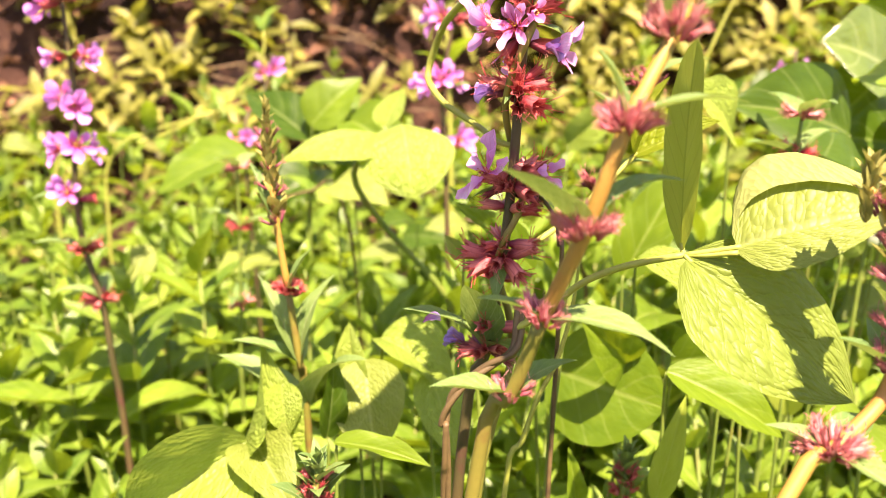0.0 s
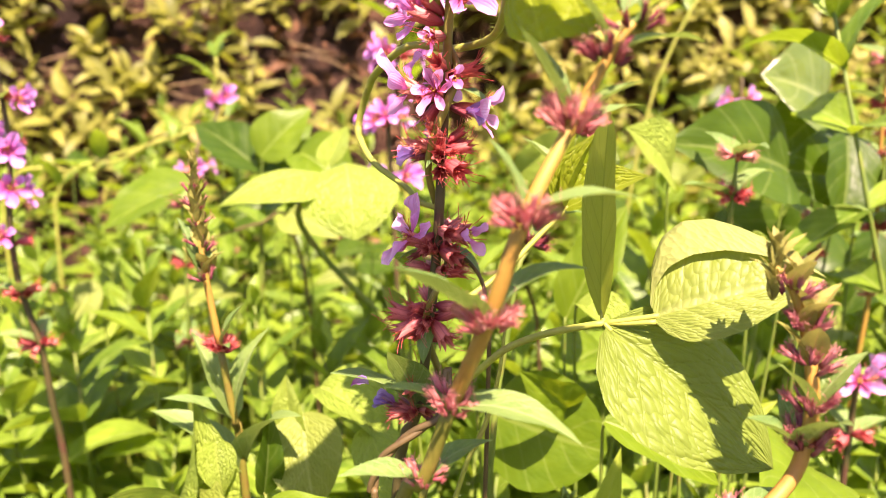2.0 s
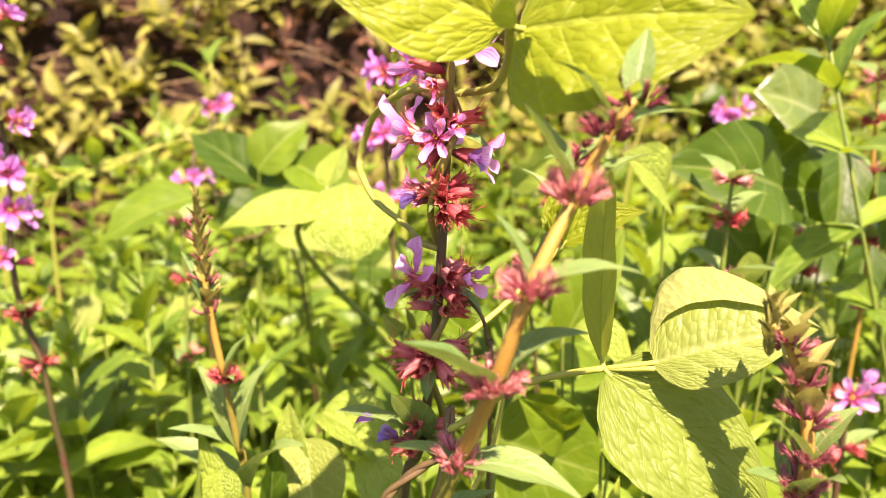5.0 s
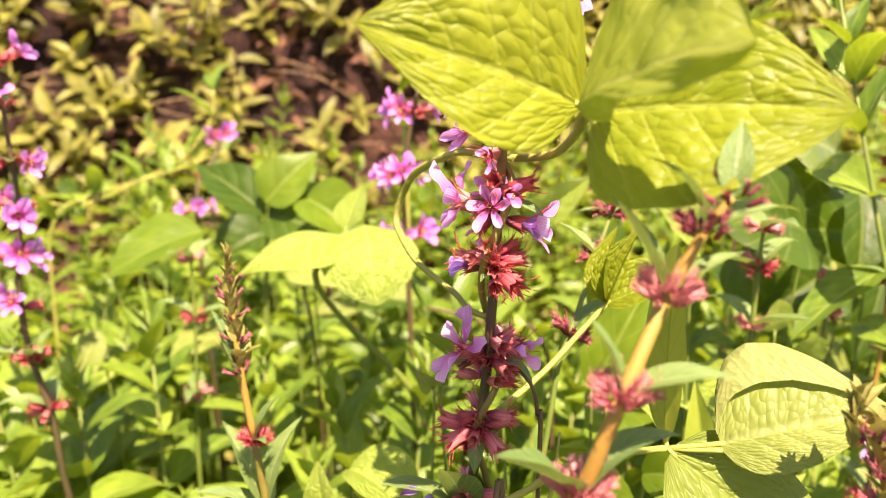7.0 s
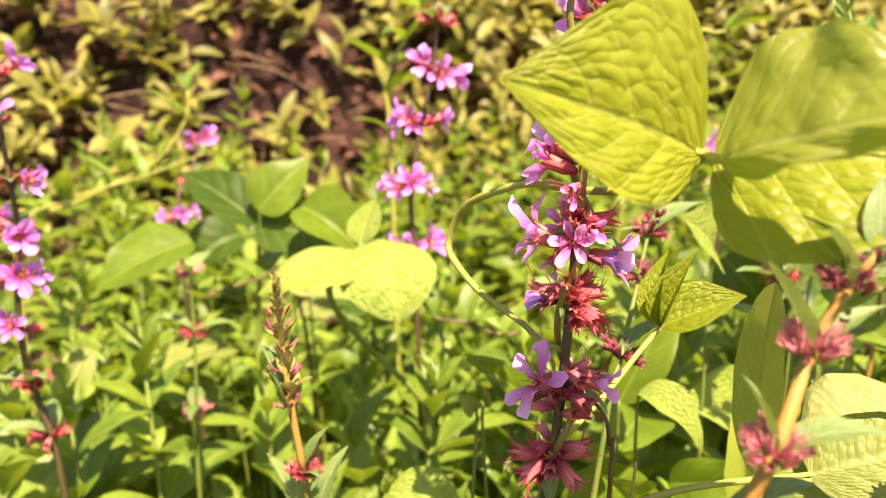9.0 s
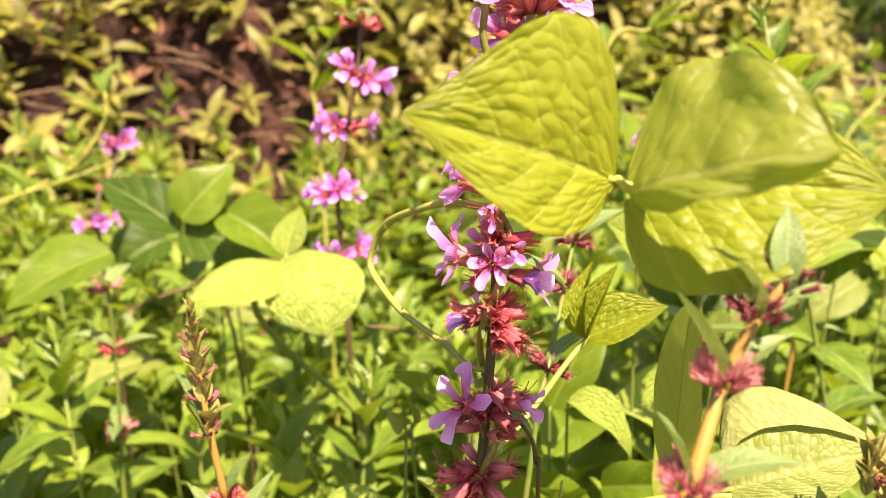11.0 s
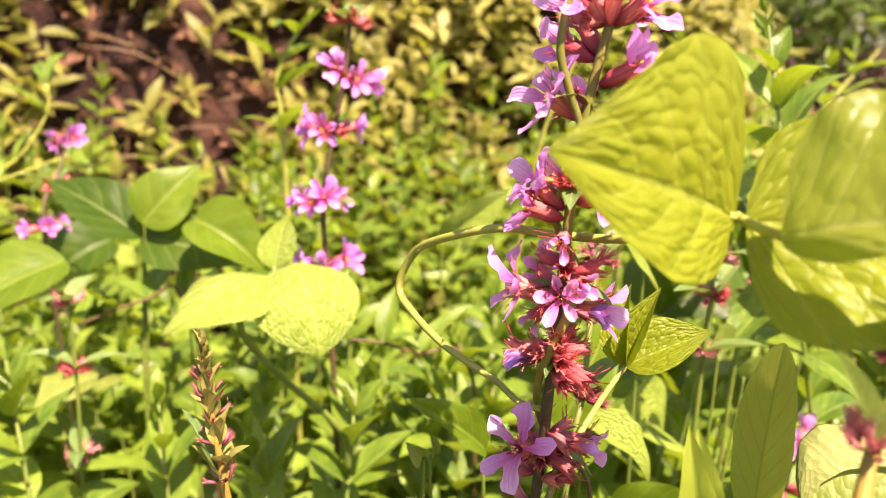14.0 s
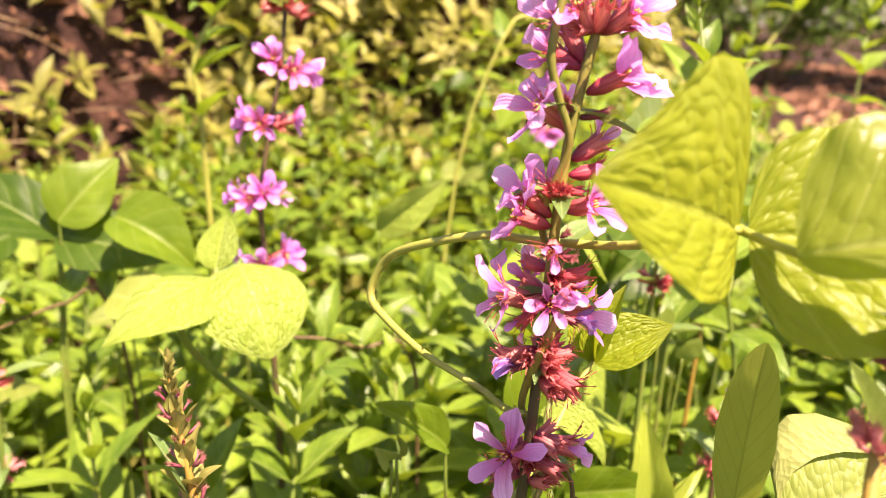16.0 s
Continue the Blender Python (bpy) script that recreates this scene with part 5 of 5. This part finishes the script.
    ("small round yellow-green leaf below its twin", ROUNDEL, (0.1435, 0.266, 0.535), (0.1470, 0.261, 0.5455), (0.1, -0.8, 0.55), 0.95, (0.144, 0.272, 0.36)),
    ("big soft green leaf behind the magenta spike", MD[0], (-0.116, 0.445, 0.550), (-0.165, 0.425, 0.528), (0.1, -0.35, 0.95), 0.90, (-0.15, 0.48, 0.33)),
    ("light green drooping leaf in the herbs", PL[2], (-0.170, 0.42, 0.500), (-0.182, 0.405, 0.470), (0.1, -0.9, 0.45), 0.80, (-0.12, 0.425, 0.33)),
    ("pale round leaf behind the puckered leaf", PL[0], (-0.060, 0.415, 0.538), (-0.030, 0.395, 0.528), (0.0, -0.6, 0.8), 0.9, (-0.05, 0.42, 0.33)),
    ("lime green leaf standing behind the flowering stem", LM[2], (0.065, 0.40, 0.560), (0.095, 0.385, 0.588), (0.0, -0.9, 0.35), 0.6, (0.06, 0.41, 0.33)),
    ("green leaf low behind the small vine leaf", MD[0], (0.090, 0.300, 0.500), (0.062, 0.262, 0.505), (-0.2, -0.6, 0.75), 0.7, (0.08, 0.31, 0.33)),
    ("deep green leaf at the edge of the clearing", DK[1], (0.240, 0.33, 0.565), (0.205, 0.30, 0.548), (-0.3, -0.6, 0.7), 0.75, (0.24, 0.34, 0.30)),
    ("broad green leaf tipped towards the light", LM[0], (0.300, 0.36, 0.555), (0.262, 0.33, 0.545), (-0.3, -0.5, 0.8), 0.8, (0.30, 0.37, 0.30)),
)
for label, mesh, base, tip, face, wide, foot in BROAD:
    loose_leaf(label, mesh, base, tip, face, wide, (foot[0], foot[1], ground_z(foot[0], foot[1])))


# ---- the bed of young shoots ----
def shoot_plan(r, height, sway=1.0, small=1.0):
    """Stem points and leaves (base, tip, face, width) of a young upright shoot that stands at the origin."""
    lean = Vector((r.uniform(-0.10, 0.10), r.uniform(-0.10, 0.06), 0)) * sway
    pts = [Vector((0, 0, 0)) + lean * (t ** 2) * height + Vector((0, 0, height * t)) for t in (0, 0.3, 0.6, 0.8, 1.0)]
    at = lambda t: lean * (t ** 2) * height + Vector((0, 0, height * t))
    out = []
    z, i = height, 0
    while z > height - 0.24:
        t = z / height
        d = height - z
        L = min(0.056, 0.014 + d * 0.62) * r.uniform(0.7, 1.25) * small
        a = i * 1.571 + r.uniform(-0.25, 0.25)
        for k in range(2):
            el = max(-0.25, 1.15 - d * 14) + r.uniform(-0.2, 0.2)
            w = ring_way(a + k * math.pi, el)
            p = at(t)
            out.append((p, p + w * L, Vector((0, 0, 1)) - w * 0.3 + Vector((r.uniform(-0.3, 0.3), r.uniform(-0.3, 0.3), 0)), r.uniform(1.0, 1.55)))
        z -= 0.010 + min(0.028, d * 0.26)
        i += 1
    return pts, out


def shoot_thing(r, height, sway=1.0, small=1.0):
    pts, lv = shoot_plan(r, height, sway, small)
    ob = thing("young_shoot", (0, 0, 0), "upright young shoot with paired narrow green leaves", "herb", "young shoots in the bed")
    stem(ob, [tuple(p) for p in pts], (0.0016, 0.0014, 0.0012, 0.001, 0.0006), STEM_GREEN, 6, "stem", 1)
    for b, tip, n, w in lv:
        part("leaf", r.choice(HERB_LEAVES), ob, frame_to(b, tip, n, w))
    return ob


sr = random.Random(5)


def canopy(x, y):
    """Height of the bed's leafy top."""
    return 0.452 + 0.012 * (1 - ramp(y, 0.35, 0.6)) + 0.07 * noise.noise((x * 5, y * 5, 3.0)) + 0.04 * noise.noise((x * 14, y * 14, 8.0)) + 0.05 * ramp(y, 0.6, 1.05) - 0.04 * ramp(0.34 - y, 0, 0.12) + 0.05 * ramp(x, 0.25, 0.5) - 0.10 * ramp(x, 0.75, 1.1) - 0.07 * ramp(0.24 - y, 0.0, 0.12)


protos = [shoot_thing(sr, h) for h in (0.40, 0.43, 0.46, 0.49, 0.44)]
spots = []
tries = 0
while len(spots) < 1750 and tries < 12000:
    tries += 1
    x, y = sr.uniform(-1.25, 1.55), sr.uniform(-0.75, 1.19)
    if math.hypot((x - 0.15) / 1.25, (y - 0.45) / 1.05) > 0.85 + 0.35 * noise.noise((x * 3, y * 3, 6.0)):
        continue
    gap = 0.024 + 0.022 * max(ramp(y, 0.3, 0.9), ramp(0.2 - y, 0.0, 0.1), ramp(abs(x - 0.15), 0.3, 0.7))
    if noise.noise((x * 7, y * 7, 12.0)) < -0.32 or any((x - a) ** 2 + (y - b) ** 2 < gap * gap for a, b in spots):
        continue
    spots.append((x, y))
spots.sort(key=lambda p: (p[0] - 0.05) ** 2 + (p[1] - 0.36) ** 2)
used = set()
mass_leaf, mass_stem = Heap(), Heap()
B_SLIM = [blade(LANCE, 2, 5, 0.35, b, 0, 0.01, seed=i) for i, b in enumerate((0.5, 0.9, 0.2))]
for i, (x, y) in enumerate(spots):
    h = canopy(x, y) + sr.uniform(-0.035, 0.035)
    m0 = pose(x, y, ground_z(x, y), sr.uniform(-5, 5), sr.uniform(-5, 5), sr.uniform(0, 360))
    if i < 120:
        k = i % len(protos)
        s = h / (0.40, 0.43, 0.46, 0.49, 0.44)[k]
        m = m0 @ Matrix.Diagonal((s, s, s, 1))
        if k not in used:
            used.add(k)
            protos[k].matrix_basis = m
        else:
            c = copy_thing(protos[k], m)
            c.matrix_basis = m
        continue
    pts, lv = shoot_plan(sr, h)
    mass_stem.add(quads_only(tube([tuple(p) for p in pts], (0.0016, 0.0014, 0.0012, 0.001, 0.0006), 4, 1)), m0)
    for b, tip, n, w in lv:
        mass_leaf.add(sr.choice(B_HERB + B_WIDE[:2]) if i < 460 else sr.choice(B_SLIM), m0 @ frame_to(b, tip, n, w))
tall = random.Random(17)
for x, y, h, tilt in ((0.367, 0.300, 0.700, -17), (0.545, 0.50, 0.680, 0), (0.39, 0.52, 0.655, 3), (0.62, 0.70, 0.665, 0), (0.30, 0.60, 0.630, 4)):
    shoot_thing(tall, h, 0.12, 0.75).matrix_basis = pose(x, y, ground_z(x, y), 0, tilt, 0) @ pose(0, 0, 0, 0, 0, tall.uniform(0, 360))
structure("herb_bed_leaves", mass_leaf.mesh("herb_bed_leaves", HERB_MASS), "dense bed of narrow fresh green leaves on young shoots", "herbs", "stuff")
structure("herb_bed_stems", mass_stem.mesh("herb_bed_stems", STEM_GREEN), "thin green stems of the herb bed", "stems", "stuff")

# ---- broad leaves scattered through the bed ----
lr = random.Random(21)
for i in range(80):
    y = 0.38 + 0.70 * lr.random()
    x = lr.uniform(-0.55 * y - 0.05, 1.15 * y)
    if (abs(x - 0.01) < 0.05 and y < 0.45) or (y > 0.75 and x < 0.35):
        continue
    z = canopy(x, y) + lr.uniform(-0.01, 0.055)
    a = lr.uniform(0, 6.28)
    L = lr.uniform(0.030, 0.056)
    base = Vector((x, y, z))
    tip = base + Vector((math.cos(a) * L, math.sin(a) * L * 0.7 - 0.2 * L, lr.uniform(-0.6, 0.25) * L))
    m = lr.choice((DK, DK, MD, MD, LM, PL))
    tone = "deep green" if m is DK else ("lime green" if m is LM else ("mid green" if m is MD else "pale green"))
    ob = loose_leaf("%s broad leaf rising among the young shoots" % tone, lr.choice(m), base, tip, (lr.uniform(-0.4, 0.4), -0.6, 0.8), lr.uniform(0.7, 1.0), (x + lr.uniform(-0.02, 0.02), y + 0.01, ground_z(x, y)))

# ---- a withered strand of the vine and a bare brown stalk ----
WITHER = ((0.000, 0.172, 0.0), (-0.001, 0.170, 0.44), (-0.0009, 0.166, 0.5117), (-0.0015, 0.166, 0.5193), (0.0004, 0.166, 0.5259), (0.0044, 0.166, 0.5307), (0.0097, 0.166, 0.5346), (0.0152, 0.166, 0.5389), (0.0165, 0.170, 0.5480))
ob = thing("withered_vine", WITHER[0], "brown withered vine of two twisted strands", "vine")
for turn in (0.0, math.pi):
    line, far = tube(WITHER, 0.0001, 3, 6)[0].reshape(-1, 3), []
    for i, q in enumerate(line.reshape(-1, 3, 3).mean(1) if len(line) % 3 == 0 else line[::3]):
        far.append((q[0] + 0.0006 * math.cos(turn + i * 0.35), q[1] + 0.0006 * math.sin(turn + i * 0.35), q[2]))
    stem(ob, far, 0.00085, STEM_BROWN, 6, "strand", 2)
BARE = ((0.012, 0.176, 0.0), (0.0125, 0.172, 0.42), (0.0139, 0.168, 0.5012), (0.0178, 0.168, 0.5136), (0.0212, 0.168, 0.5250), (0.0254, 0.168, 0.5345), (0.0285, 0.168, 0.5473), (0.030, 0.169, 0.560))
ob = thing("dry_stalk", BARE[0], "thin bare pinkish-brown stalk leaning beside the stems", "stalk")
stem(ob, BARE, (0.0009, 0.0008, 0.0007, 0.0007, 0.0006, 0.0006, 0.0005, 0.0003), STEM_VINE, 6)

HOOK = ((0.0229, 0.178, 0.0), (0.0249, 0.178, 0.40), (0.0269, 0.176, 0.5463), (0.0262, 0.176, 0.5609), (0.0248, 0.176, 0.568), (0.0211, 0.176, 0.5729), (0.0168, 0.176, 0.5755))
ob = thing("dry_stalk", HOOK[0], "brown dry stalk hooked over at its top", "stalk")
stem(ob, HOOK, (0.0008, 0.0007, 0.0006, 0.0006, 0.0005, 0.0005, 0.0004), STEM_BROWN, 6)

# ---- long stems arching over the bed ----
AR = random.Random(8)
for label, pts, r, mat in (
        ("long straw-coloured stem arching low over the herbs", ((-0.33, 0.63, ground_z(-0.33, 0.63)), (-0.325, 0.62, 0.40), (-0.3159, 0.62, 0.5278), (-0.2498, 0.62, 0.5371), (-0.2043, 0.62, 0.5554), (-0.1675, 0.62, 0.575), (-0.1455, 0.62, 0.6056), (-0.143, 0.62, 0.625)), 0.0016, STEM_VINE),
        ("thin straw-coloured stem leaning through the leaves", ((-0.29, 0.61, ground_z(-0.29, 0.61)), (-0.275, 0.60, 0.44), (-0.2666, 0.6, 0.5264), (-0.2325, 0.6, 0.5478), (-0.176, 0.6, 0.5644), (-0.1323, 0.6, 0.5798)), 0.0013, STEM_VINE),
        ("thin red-brown twig lying through the leaves", ((0.0771, 0.370, ground_z(0.0771, 0.370)), (0.0751, 0.370, 0.42), (0.0651, 0.36, 0.5102), (0.0413, 0.36, 0.5176), (0.024, 0.36, 0.5248), (0.0088, 0.36, 0.5282)), 0.0011, STEM_BROWN),
        ("brown twig arching low among the herbs", ((-0.0507, 0.450, ground_z(-0.0507, 0.450)), (-0.0527, 0.450, 0.42), (-0.0627, 0.44, 0.5267), (-0.0793, 0.44, 0.5282), (-0.0966, 0.44, 0.5236), (-0.1136, 0.44, 0.5177)), 0.0011, STEM_BROWN),
        ("pale dry stalk bending at its tip", ((0.012, 0.56, ground_z(0.012, 0.56)), (0.006, 0.552, 0.45), (0.0034, 0.55, 0.5997), (0.0009, 0.55, 0.625), (0.0042, 0.55, 0.6427), (0.0148, 0.55, 0.6602), (0.0279, 0.55, 0.6793)), 0.0017, STEM_VINE),
        ("slanting dry stem beside the clearing", ((0.14, 0.52, ground_z(0.14, 0.52)), (0.155, 0.51, 0.50), (0.1885, 0.5, 0.6503), (0.220, 0.5, 0.6648), (0.2473, 0.5, 0.6831), (0.285, 0.5, 0.70)), 0.0013, STEM_VINE),
        ("dry grass stalk leaning over the clearing", ((0.40, 0.60, ground_z(0.40, 0.60)), (0.45, 0.60, 0.50), (0.5035, 0.6, 0.6083), (0.5342, 0.6, 0.6399), (0.5716, 0.6, 0.6771), (0.63, 0.6, 0.73)), 0.0015, STEM_VINE)):
    ob = thing("arching_stem", pts[0], label, "stem", "long stems over the bed")
    stem(ob, pts, [r * (1.1 - 0.5 * i / (len(pts) - 1)) for i in range(len(pts))], mat, 7)
    for k in range(2, len(pts)):
        for j in range(2):
            a = AR.uniform(0, 360)
            bract(ob, pts[k], a, AR.uniform(0, 50), AR.uniform(0.02, 0.04), HERB_LEAVES, AR.randrange(4), 1.1)
